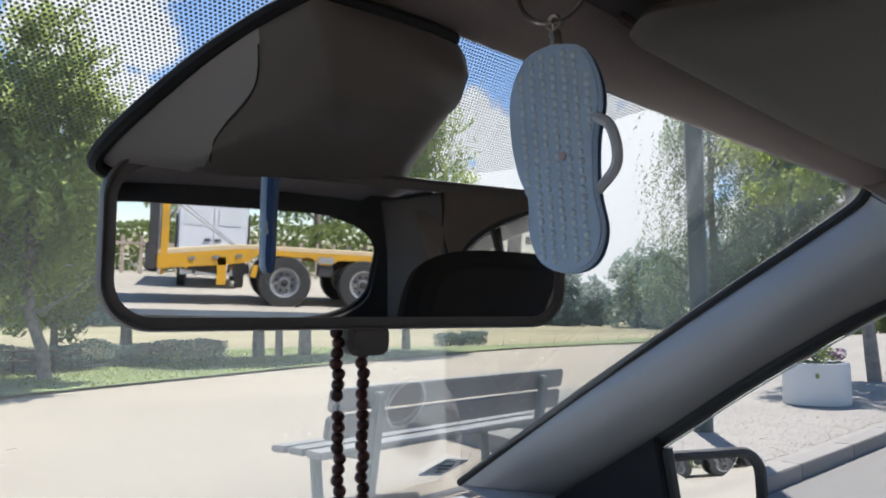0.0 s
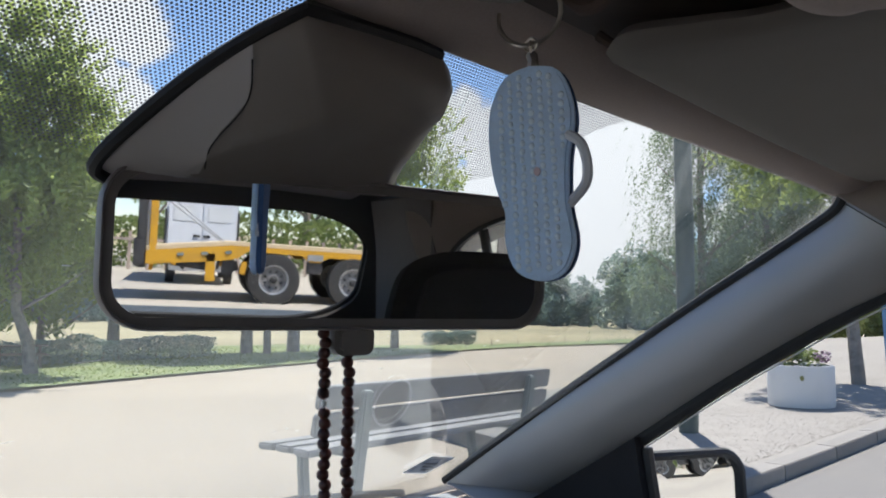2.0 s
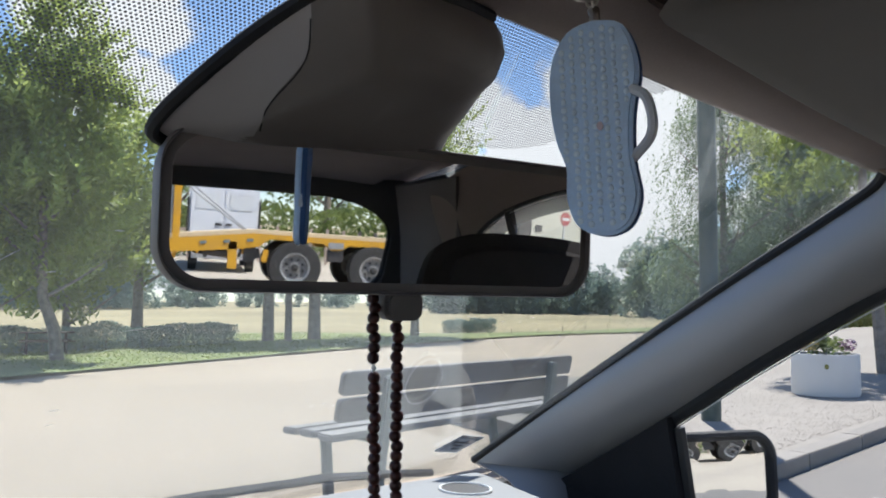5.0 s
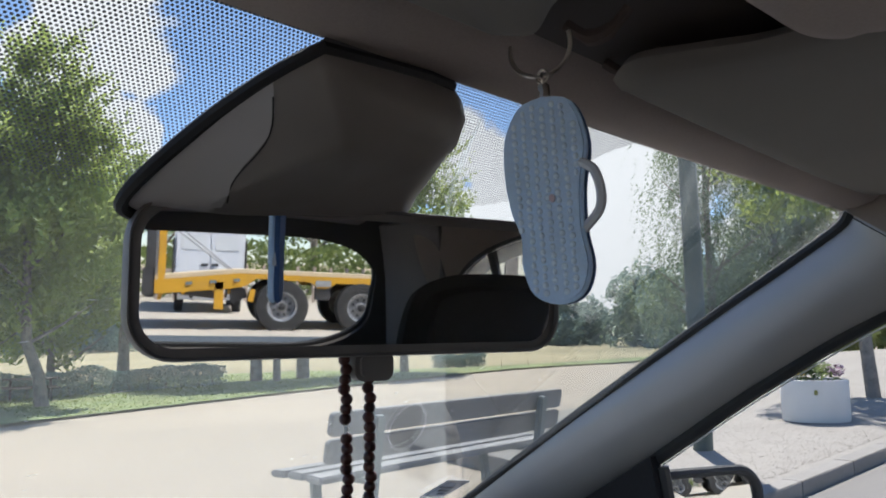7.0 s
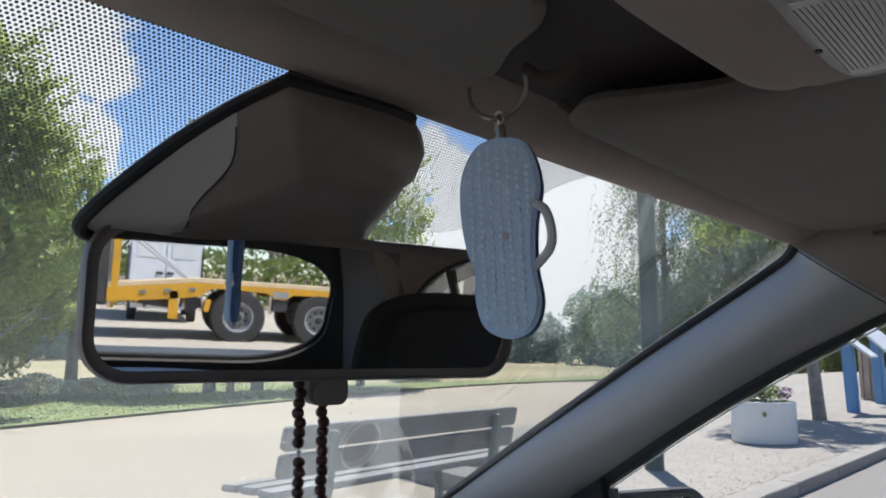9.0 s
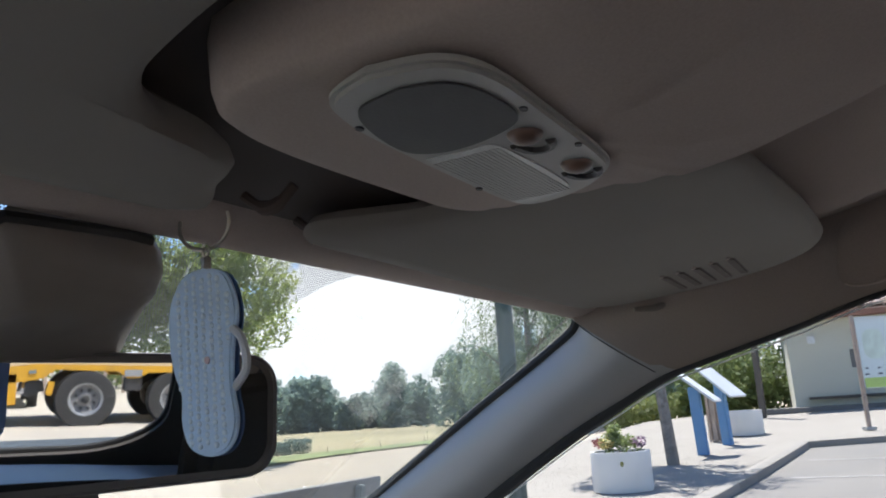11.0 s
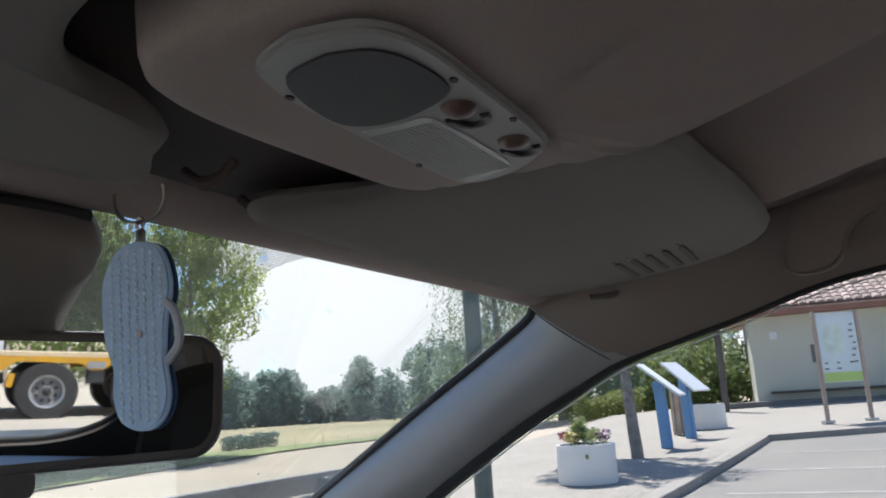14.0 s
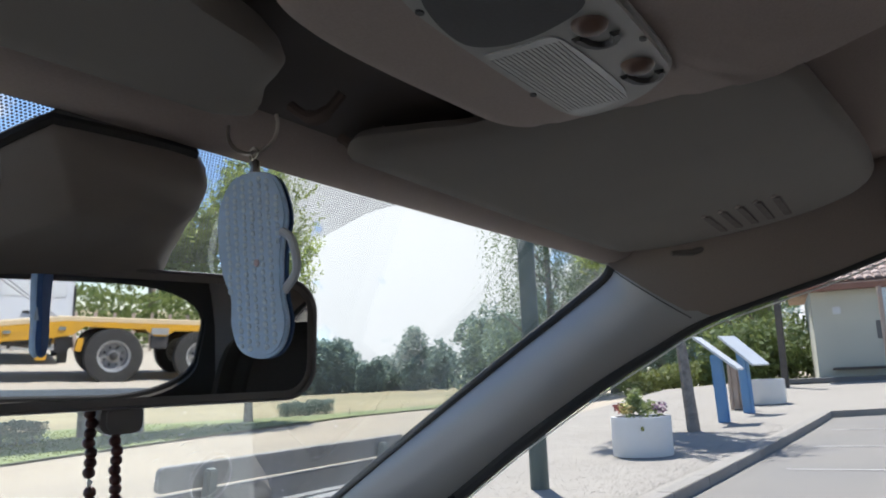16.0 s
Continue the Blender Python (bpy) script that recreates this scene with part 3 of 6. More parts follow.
# grab handle and its recess over the passenger door
grip = [(p.x, p.y) for p in spline([(-0.072, 1.350, 0), (-0.074, 1.338, 0), (-0.082, 1.331, 0), (-0.098, 1.330, 0), (-0.116, 1.334, 0), (-0.128, 1.347, 0), (-0.133, 1.364, 0), (-0.146, 1.379, 0), (-0.172, 1.389, 0), (-0.26, 1.400, 0), (-0.30, 1.405, 0), (-0.30, 1.428, 0), (-0.22, 1.428, 0), (-0.176, 1.422, 0), (-0.140, 1.416, 0), (-0.100, 1.406, 0), (-0.080, 1.388, 0), (-0.072, 1.350, 0)], 4)[:-1]]
handle = part("grab_handle", slab(grip, 0.012, 0.004, Matrix(((0, 0, -1, 0.874), (1, 0, 0, 0), (0, 1, 0, 0), (0, 0, 0, 1)))), M_LINING_SHADED, car, "grey folding grab handle")
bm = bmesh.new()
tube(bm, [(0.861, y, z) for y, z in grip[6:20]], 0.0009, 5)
part("handle_edge", bm, M_LINING, handle, "pale lower edge")

# rear-view mirror with its mount cover
MC = Vector((0.41068, 0.29189, 1.24052))
MY, MT = radians(-14.5), radians(-3.0)
MN = Vector((math.sin(MY) * math.cos(MT), -math.cos(MY) * math.cos(MT), math.sin(MT)))
MR = Vector((math.cos(MY), math.sin(MY), 0))
MU = MR.cross(-MN)
m_frame = Matrix((( MR.x, MU.x, MN.x, 0), (MR.y, MU.y, MN.y, 0), (MR.z, MU.z, MN.z, 0), (0, 0, 0, 1)))
m_frame.translation = MC + MR * -0.1245 + MU * -0.0025
mirror = thing("rear_view_mirror", "", "")
mirror.parent = car
W, H = 0.280, 0.086
bm = bmesh.new()
rows = []
for f, z in ((0.972, 0.0), (0.985, 0.003), (1.0, 0.0035), (1.012, 0.001), (1.012, -0.008), (0.97, -0.022), (0.80, -0.033), (0.3, -0.038), (0.0, -0.038)):
    o = rounded(W, H, 0.024, 8) if f > 0.9 else rounded(W * f + 1e-4, H * f + 1e-4, 0.024 * f + 2e-5, 8)
    if f > 0.9:
        o = [(x * (1 + (f - 1) * 0.35 * 1.0), y * (1 + (f - 1) * 1.2)) for x, y in o]
    rows.append([(x, y, z) for x, y in o + o[:1]])
inner = rounded(W - 0.0125, H - 0.0125, 0.0185, 8)
rows.insert(0, [(x, y, 0.0008) for x, y in inner + inner[:1]])
grid_surface(bm, rows)
bmesh.ops.remove_doubles(bm, verts=bm.verts, dist=1e-5)
bm.transform(m_frame)
mirror_shell = part("mirror_housing", bm, M_HOUSING, mirror, "black plastic mirror housing")
bm = slab([(x, y) for x, y in rounded(W - 0.012, H - 0.012, 0.019, 8)], 0.0015, 0.0, m_frame @ pose(0, 0, -0.001))
part("mirror_glass", bm, M_MIRROR, mirror, "silvered mirror glass", flat=True)
bm = slab(rounded(0.026, 0.018, 0.006, 5), 0.016, 0.003, m_frame @ pose(0.004, -H / 2 - 0.007, -0.020))
part("dimmer_lever", bm, M_HOUSING, mirror, "black dimming lever block")
bm = bmesh.new()
tube(bm, [m_frame @ Vector((0, 0.005, -0.03)), m_frame @ Vector((0, 0.03, -0.055)), on_glass(0.25, 0.08, 0.0)], [0.012, 0.011, 0.014], 10)
part("mirror_stalk", bm, M_BLACK, mirror)
# cover on the glass round the stalk
foot = [(0.197, 0.006), (0.181, 0.030), (0.164, 0.068), (0.150, 0.120), (0.160, 0.135), (0.20, 0.140), (0.29, 0.140), (0.328, 0.130), (0.327, 0.105), (0.314, 0.060), (0.298, 0.026), (0.284, 0.004)]
fo = [(p.x, p.y) for p in spline([(x, s, 0) for x, s in foot + foot[:1]], 4)]
cx, cs = 0.245, 0.075


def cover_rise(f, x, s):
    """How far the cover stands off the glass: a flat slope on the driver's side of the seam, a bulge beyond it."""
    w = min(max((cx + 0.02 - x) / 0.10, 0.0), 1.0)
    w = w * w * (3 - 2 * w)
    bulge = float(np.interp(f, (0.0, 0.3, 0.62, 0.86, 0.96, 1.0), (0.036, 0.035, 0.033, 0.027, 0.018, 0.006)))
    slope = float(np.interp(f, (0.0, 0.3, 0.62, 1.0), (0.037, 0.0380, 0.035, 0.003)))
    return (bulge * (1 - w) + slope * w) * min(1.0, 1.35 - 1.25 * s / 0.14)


bm = bmesh.new()
rows = []
for f in (1.02, 1.0, 0.96, 0.86, 0.74, 0.66, 0.62, 0.56, 0.45, 0.3, 0.0):
    rows.append([on_glass(cx + (x - cx) * min(f, 1.0), cs + (s - cs) * min(f, 1.0), -0.004 if f > 1 else cover_rise(f, x if f else cx, cs + (s - cs) * f)) for x, s in fo])
grid_surface(bm, rows)
bmesh.ops.remove_doubles(bm, verts=bm.verts, dist=1e-6)
bm.verts.ensure_lookup_table()
inner = [v for v in bm.verts if v.co.x > 0.232 and ((v.co.x - cx) / 0.075) ** 2 + (((v.co - on_glass(cx, cs)).dot(DOWN)) / 0.058) ** 2 < 1]
for _ in range(6):
    bmesh.ops.smooth_vert(bm, verts=inner, factor=0.5, use_axis_x=True, use_axis_y=True, use_axis_z=True)
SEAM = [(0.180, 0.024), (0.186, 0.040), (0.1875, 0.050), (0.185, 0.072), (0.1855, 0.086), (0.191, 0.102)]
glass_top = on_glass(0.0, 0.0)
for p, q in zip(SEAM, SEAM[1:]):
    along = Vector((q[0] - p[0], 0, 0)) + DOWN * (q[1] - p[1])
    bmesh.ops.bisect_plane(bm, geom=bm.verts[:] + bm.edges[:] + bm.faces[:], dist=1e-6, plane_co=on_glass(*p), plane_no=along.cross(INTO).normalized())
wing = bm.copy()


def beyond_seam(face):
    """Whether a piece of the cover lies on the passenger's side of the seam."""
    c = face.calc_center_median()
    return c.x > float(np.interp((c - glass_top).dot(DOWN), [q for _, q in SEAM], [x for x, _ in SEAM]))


# the cover's light and shade put into two colours, split at the seam
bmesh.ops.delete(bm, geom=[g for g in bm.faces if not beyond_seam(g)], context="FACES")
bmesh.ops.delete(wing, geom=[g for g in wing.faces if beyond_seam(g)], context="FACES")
cover = part("mount_cover", bm, M_COVER_SHADED, mirror, "brown-grey plastic mirror mount cover, its shade in the colour")
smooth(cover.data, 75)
smooth(part("cover_lit_side", wing, M_COVER_LIT, mirror, "driver's side of the cover, paler for the light on it").data, 75)
bm = bmesh.new()
tube(bm, [on_glass(x, s, 0.0006) for x, s in fo[-5:-1] + fo[:17]], 0.0038, 8)
part("cover_gasket", bm, M_RUBBER, mirror, "black gasket edge")
def cover_depth(x, s):
    """How far the cover stands off the glass at a place of it."""
    ang = math.atan2(s - cs, x - cx)
    edge = min(fo, key=lambda p: abs(math.atan2(math.sin(math.atan2(p[1] - cs, p[0] - cx) - ang), math.cos(math.atan2(p[1] - cs, p[0] - cx) - ang))))
    f = math.hypot(x - cx, s - cs) / math.hypot(edge[0] - cx, edge[1] - cs)
    return cover_rise(f, edge[0], s)


seam = spline([(0.183, 0.034, 0), (0.1875, 0.050, 0), (0.185, 0.072, 0), (0.186, 0.086, 0), (0.191, 0.100, 0)], 4)
fit = np.polyfit([p.y for p in seam], [cover_depth(p.x, p.y) for p in seam], 3)
bm = bmesh.new()
tube(bm, [on_glass(p.x, p.y, float(np.polyval(fit, p.y)) + 0.0005) for p in seam], 0.00042, 6)
part("cover_seam", bm, M_RUBBER, mirror)

# dashboard
M_WHITE = material("white_card", (0.75, 0.76, 0.76), 0.6, vary=0.06, scale=30)
bm = bmesh.new()
rows = []
for y, z, half in ((0.965, 0.890, 0.71), (0.925, 0.916, 0.69), (0.880, 0.931, 0.66), (0.82, 0.938, 0.625), (0.74, 0.941, 0.585), (0.66, 0.943, 0.55), (0.57, 0.942, 0.55), (0.50, 0.925, 0.56), (0.45, 0.89, 0.58), (0.43, 0.82, 0.60), (0.44, 0.60, 0.62), (0.46, 0.35, 0.62)):
    rows.append([(XC + half * (k / 12 - 1), y - 0.03 * (k / 12 - 1) ** 2, z - 0.012 * (k / 12 - 1) ** 2) for k in range(25)])
grid_surface(bm, rows)
dash = part("dashboard", thick(bm, 0.02), M_DASH, car, "grey grained dashboard top in full sun")
bm = bmesh.new()
tube(bm, [(0.806 + 0.034 * math.cos(a), 0.744 + 0.038 * math.sin(a), 0.9335) for a in [k * math.pi / 12 for k in range(25)]], 0.0017, 6)
part("speaker_rim", bm, M_WHITE, dash, "bright round speaker rim")
bm = slab([(0.806 + 0.031 * math.cos(a), 0.744 + 0.035 * math.sin(a)) for a in [k * math.pi / 12 for k in range(24)]], 0.002, 0.0, pose(0, 0, 0.9310))
part("speaker_grille", bm, M_GRILLE, dash, "grey speaker grille")
bm = boxed((0.90, 0.79, 0.913), (0.09, 0.022, 0.012), (0, 0, -12), 0.003)
part("defrost_vent", bm, M_BLACK, dash, "black side vent")
# trim between the foot of the pillar and the dashboard
for side in (lambda p: Vector(p), flip):
    bm = bmesh.new()
    a = spline([(1.000, 0.898, 0.922), (0.972, 0.805, 0.912), (0.946, 0.757, 0.888), (0.93, 0.72, 0.80)], 5)
    b = spline([(1.050, 0.720, 0.922), (1.046, 0.715, 0.900), (1.036, 0.70, 0.868), (1.03, 0.68, 0.80)], 5)
    grid_surface(bm, [[side(p.lerp(q, k / 6) + Vector((-0.5, -0.6, 0.6)).normalized() * 0.018 * math.sin(math.pi * k / 6)) for k in range(7)] for p, q in zip(a, b)])
    part("pillar_foot", thick(bm, 0.004), M_TRIM, car, "grey plastic trim at the pillar foot")
# cowl and wiper outside
bm = boxed((XC, 0.97, 0.862), (1.44, 0.12, 0.02), (-20, 0, 0), 0.006)
part("cowl", bm, M_BLACK, car, "black plastic windscreen cowl")
wiper = part("wiper_blade", tube(bmesh.new(), [on_glass(0.10, 0.762, -0.014), on_glass(0.491, 0.784, -0.018), on_glass(0.614, 0.798, -0.018), on_glass(0.724, 0.810, -0.018), on_glass(0.873, 0.850, -0.018), on_glass(1.0, 0.880, -0.014)], 0.007, 6), M_BLACK, car, "black wiper blade")
part("wiper_arm", boxed(on_glass(0.668, 0.812, -0.021), (0.115, 0.018, 0.009), (-32, 0, -3), 0.003), M_BLACK, wiper, "black wiper arm holder")
# insurance sticker in its clear sleeve
M_SLEEVE = material("cloudy_sleeve", (0.42, 0.46, 0.52), 0.3, vary=0.15, scale=40)
M_STICK = material("sticker_blue_grey", (0.25, 0.30, 0.39), 0.5, vary=0.2, scale=80)
M_INKBAR = material("dark_print", (0.10, 0.12, 0.17), 0.6)
def on_glass_slab(x, s, w, h, d, rz, lift):
    bm = slab(rounded(w, h, 0.003, 3), 0.0008)
    base = Matrix(((1, 0, 0, 0), (0, DOWN.y, INTO.y, 0), (0, DOWN.z, INTO.z, 0), (0, 0, 0, 1)))
    base.translation = on_glass(x, s, d + lift)
    bm.transform(base @ pose(0, 0, 0, 0, 0, rz))
    return bm
stick = part("sticker_sleeve", on_glass_slab(0.890, 0.690, 0.080, 0.056, 0.004, 20, 0.0), M_SLEEVE, windscreen, "cloudy pale sticker sleeve")
part("sticker_face", on_glass_slab(0.890, 0.690, 0.068, 0.044, 0.004, 20, 0.0012), M_STICK, stick, "dark blue printed sticker")

for k in range(3):
    part("print_bar", on_glass_slab(0.882 + 0.004 * k, 0.678 + 0.012 * k, 0.048 - 0.010 * k, 0.0045, 0.004, 20, 0.0022), M_INKBAR, stick, "dark print")
# doors, windows, mirror
def door(side, y0, y1, z_top, name_label):
    """Door shell with inner panel, from sill to belt line; glass above it."""
    d = part("car_door", bmesh.new(), M_PAINT, car, name_label)
    bm = bmesh.new()
    rows = []
    for z, x in ((SILL, 1.02), (0.45, 1.07), (0.75, 1.075), (0.90, 1.05)):
        rows.append([side((x + 0.02, y0 + (y1 - y0) * k / 6, z)) for k in range(7)])
    grid_surface(bm, rows)
    me = mesh_from(thick(bm, 0.002), "car_door")
    smooth(me)
    me.materials.append(M_PAINT)
    d.data = me
    bm = bmesh.new()
    rows = []
    for z, x in ((SILL, 0.99), (0.45, 1.0), (0.60, 0.955), (0.66, 0.955), (0.72, 1.0), (0.88, 1.0), (0.905, 1.02), (0.905, 1.055)):
        rows.append([side((x, y0 + (y1 - y0) * k / 6, z)) for k in range(7)])
    grid_surface(bm, rows)
    part("door_panel", thick(bm, 0.003), M_SEAT, d, "black door panel")
    return d


def pane(side, low, high, parent, name="door_window"):
    bm = bmesh.new()
    grid_surface(bm, [[side(p) for p in low], [side(p) for p in high]])
    return part(name, thick(bm, 0.004), M_SIDE, parent, "clear side window glass")


for side, lab in ((ident, "grey-blue front passenger door with black panel"), (flip, "grey-blue driver door with black panel")):
    d = door(side, -0.50, 0.74, 1.0, lab)
    rl = [p for p in rail_low if p.y > -0.45][::-1] + outer_line[10:36]
    pane(side, [(1.035 + 0.0 * p.y, p.y, 0.90) for p in rl], [(p.x + 0.016, p.y, p.z - 0.002) for p in rl], d)
    # black triangular sail panel at the foot of the pillar
    bm = bmesh.new()
    tri = [(1.012, 0.532, 1.036), (1.020, 0.515, 0.895), (1.050, 0.83, 0.870), (1.044, 0.735, 0.915)]
    grid_surface(bm, [[side(tri[0]), side(tri[3])], [side(tri[1]), side(tri[2])]])
    part("sail_panel", thick(bm, 0.02), M_SEAT, d, "black mirror sail panel")
    bm = bmesh.new()
    tube(bm, [side(p) for p in ((1.014, 0.528, 1.020), (1.020, 0.522, 0.96), (1.026, 0.515, 0.89))], 0.010, 8)
    part("quarter_bar", bm, M_BLACK, d)
    d2 = door(side, -1.42, -0.52, 1.0, "grey-blue rear door with black panel")
    rl = [p for p in rail_low if -1.12 < p.y < -0.52]
    pane(side, [(1.035, p.y, 0.90) for p in rl], [(p.x + 0.014, p.y, p.z - 0.002) for p in rl], d2)
    rl = [p for p in rail_low if -1.47 < p.y < -1.16]
    pane(side, [(1.035, p.y, 0.92) for p in rl], [(p.x + 0.014, p.y, p.z - 0.002) for p in rl], d2, "quarter_window")
    bm = bmesh.new()
    tube(bm, [side((1.03, -0.50, 0.88)), side((0.985, -0.48, 1.12)), side((0.905, -0.47, 1.365))], [0.045, 0.04, 0.035], 8)
    part("door_pillar", bm, M_SEAT, car, "dark centre pillar")
    bm = bmesh.new()
    tube(bm, [side((1.03, -1.13, 0.88)), side((0.985, -1.14, 1.12)), side((0.925, -1.15, 1.345))], 0.014, 8)
    part("window_bar", bm, M_BLACK, d2)
    # rear pillar
    bm = bmesh.new()
    rows = []
    for z, x, ya, yb in ((0.60, 0.98, -1.40, -2.30), (0.85, 0.98, -1.42, -2.25), (0.95, 0.965, -1.46, -2.22), (1.10, 0.945, -1.47, -2.17), (1.22, 0.925, -1.48, -2.12), (1.30, 0.895, -1.44, -2.05), (1.40, 0.84, -1.30, -1.9)):
        rows.append([side((x - (0.03 * max(0, (k - 5) / 3) ** 2), ya + (yb - ya) * k / 8, z)) for k in range(9)])
    grid_surface(bm, rows)
    part("rear_pillar_trim", thick(bm, 0.01), M_REARTRIM, car, "grey rear pillar trim")
    bm = bmesh.new()
    rows = []
    for z, x in ((SILL, 1.02), (0.5, 1.08), (0.85, 1.06), (1.1, 1.01), (1.30, 0.95), (1.42, 0.87)):
        rows.append([side((x + 0.01, y, z)) for y in (-1.48, -1.8, -2.1, -2.45)] if z < 1.0 else [side((x, y, z)) for y in (-1.52, -1.75, -1.95, -2.2 - (1.42 - z) * 0.4)])
    grid_surface(bm, rows)
    part("rear_wing", thick(bm, 0.004), M_PAINT, car, "grey-blue rear wing")
    bm = bmesh.new()
    rows = [[side((1.08, y, z - 0.12 * (y - 0.74))) for y in (0.74, 1.0, 1.4, 1.75)] for z in (SILL + 0.15, 0.5, 0.70)]
    grid_surface(bm, rows)
    part("front_wing", thick(bm, 0.004), M_PAINT, car, "grey-blue front wing")

# door mirror, passenger side
dm = part("door_mirror", boxed((0, 0, 0), (0.16, 0.10, 0.125), bevel=0.03), M_PAINT, car, "grey-blue door mirror with black rim")
DM = Vector((1.331, 0.623, 0.886))
DN = Vector((-0.4905, -0.8698, 0.0543)).normalized()
DR = Vector((-DN.y, DN.x, 0)).normalized()
DU = DR.cross(-DN)
d_frame = Matrix(((DR.x, DU.x, DN.x, 0), (DR.y, DU.y, DN.y, 0), (DR.z, DU.z, DN.z, 0), (0, 0, 0, 1)))
d_frame.translation = DM
bm = bmesh.new()
rows = []
for f, z in ((0.93, 0.004), (0.985, 0.008), (1.0, 0.0), (0.99, -0.04), (0.85, -0.075), (0.4, -0.095), (0.0, -0.098)):
    o = rounded(0.245 * f + 1e-4, 0.158 * f + 1e-4, 0.045 * f + 2e-5, 7)
    rows.append([(x, y, z) for x, y in o + o[:1]])
grid_surface(bm, rows)
bmesh.ops.remove_doubles(bm, verts=bm.verts, dist=1e-5)
bm.transform(d_frame)
me = mesh_from(bm, "door_mirror")
smooth(me)
me.materials.append(M_PAINT)
dm.data = me
bm = bmesh.new()
o = rounded(0.237, 0.150, 0.042, 7)
tube(bm, [(x, y, 0.004) for x, y in o + o[:1]], 0.009, 8)
bm.transform(d_frame)
part("mirror_rim", bm, M_RUBBER, dm, "black rim")
bm = bmesh.new()
o = rounded(0.231, 0.144, 0.040, 7)
grid_surface(bm, [[(x * f, y * f, 0.0045 - ((x * f) ** 2 + (y * f) ** 2) / 5.0) for x, y in o + o[:1]] for f in (1.0, 0.8, 0.6, 0.4, 0.2, 0.002)])
bm.transform(d_frame)
part("mirror_glass", bm, M_MIRROR, dm, "silvered convex mirror glass")
bm = bmesh.new()
tube(bm, [(1.06, 0.66, 0.90), (1.15, 0.68, 0.89), (1.26, 0.67, 0.88)], [0.03, 0.028, 0.03], 8)
part("mirror_arm", bm, M_BLACK, dm)

# seats
def seat(x, y, name, label, wide=0.44, head=True, tall=0.66):
    s = part(name, bmesh.new(), M_SEAT, car, label)
    me = mesh_from(boxed((x, y + 0.28, 0.50), (wide + 0.06, 0.52, 0.18), (6, 0, 0), 0.05), name)
    smooth(me)
    me.materials.append(M_SEAT)
    s.data = me
    o = spline([(-wide * 0.48, 0, 0), (-wide * 0.5, tall * 0.6, 0), (-wide * 0.44, tall * 0.9, 0), (-wide * 0.30, tall * (1.0 if head else 0.985), 0), (0, tall * (1.07 if head else 1.0), 0), (wide * 0.30, tall * (1.0 if head else 0.98), 0), (wide * 0.47, tall * 0.90, 0), (wide * 0.5, tall * 0.6, 0), (wide * 0.48, 0, 0)], 5)
    f = pose(x, y + 0.05, 0.47, 102, 0, 0)
    part("backrest", slab([(p.x, p.y) for p in o], 0.14, 0.045, f, 3), M_SEAT, s)
    if head:
        part("headrest", boxed((x, y - 0.11, 0.47 + tall + 0.025), (0.27, 0.10, 0.15), (-8, 0, 0), 0.04), M_SEAT, s)
    return s


seat(0.825, -0.60, "front_seat", "black cloth front passenger seat with built-in headrest", 0.50, False, 0.80)
seat(XC - 0.40, -0.72, "front_seat", "black cloth driver seat with headrest", 0.48)
rs = seat(XC, -1.62, "rear_seat", "black cloth rear bench seat", 1.25, head=False, tall=0.46)
# floor, bulkhead, tail
part("cabin_floor", boxed((XC, -0.8, 0.24), (1.5, 3.2, 0.04), bevel=0.01), M_SEAT, car, "black carpet floor")
bm = bmesh.new()
rows = []
for y, z in ((-1.72, 0.870), (-1.85, 0.882), (-2.05, 0.885), (-2.22, 0.885)):
    rows.append([(XC + 0.66 * (k / 10 - 1), y + 0.06 * math.cos(3 * k / 10), z + 0.012 * math.sin(2.2 * k / 10) * (1 if y < -2 else 0)) for k in range(21)])
grid_surface(bm, rows)
part("parcel_shelf", thick(bm, 0.02), M_TRIM, car, "grey parcel shelf")
M_REAR = glass("rear_glass", (0.98, 0.99, 0.985), base=0.012)
# tailgate with its window opening
RW_T, RW_B = (-2.10, 1.385), (-2.44, 0.905)
def tail_pt(x, t):
    return Vector((x, RW_T[0] + (RW_B[0] - RW_T[0]) * t, RW_T[1] + (RW_B[1] - RW_T[1]) * t))
bm = bmesh.new()
hole = [(x, 0.5 - y) for x, y in rounded(1.19, 0.93, 0.33, 9, cx=XC - 0.015)]
ring = [(x, 0.5 - y) for x, y in rounded(1.50, 1.36, 0.08, 9, cx=XC)]
grid_surface(bm, [[tail_pt(x, t) for x, t in hole + hole[:1]], [tail_pt(x, t) + Vector((0, 0.01, 0)) for x, t in ring + ring[:1]]])
tail = part("tailgate_frame", thick(bm, 0.03), M_REARTRIM, car, "grey tailgate trim round the rear window")
bm = bmesh.new()
tube(bm, [tail_pt(x, t) for x, t in hole + hole[:1]], 0.014, 8)
part("rear_window_seal", bm, M_RUBBER, tail, "black window edge")
bm = bmesh.new()
bm.faces.new([bm.verts.new(tail_pt(XC + (x - XC) * 1.01, t)) for x, t in hole])
part("rear_window", thick(bm, 0.004), M_REAR, tail, "clear rear window", flat=True)
part("tailgate", boxed((XC, -2.50, 0.58), (1.5, 0.06, 0.74), (4, 0, 0), 0.02), M_PAINT, car, "grey-blue tailgate")
part("rear_roof_panel", boxed((XC, -2.12, 1.450), (1.2, 0.16, 0.07), (-18, 0, 0), 0.02), M_REARTRIM, car)
part("bulkhead", boxed((XC, 0.84, 0.55), (1.46, 0.05, 0.66), bevel=0.01), M_BLACK, car)
bm = bmesh.new()
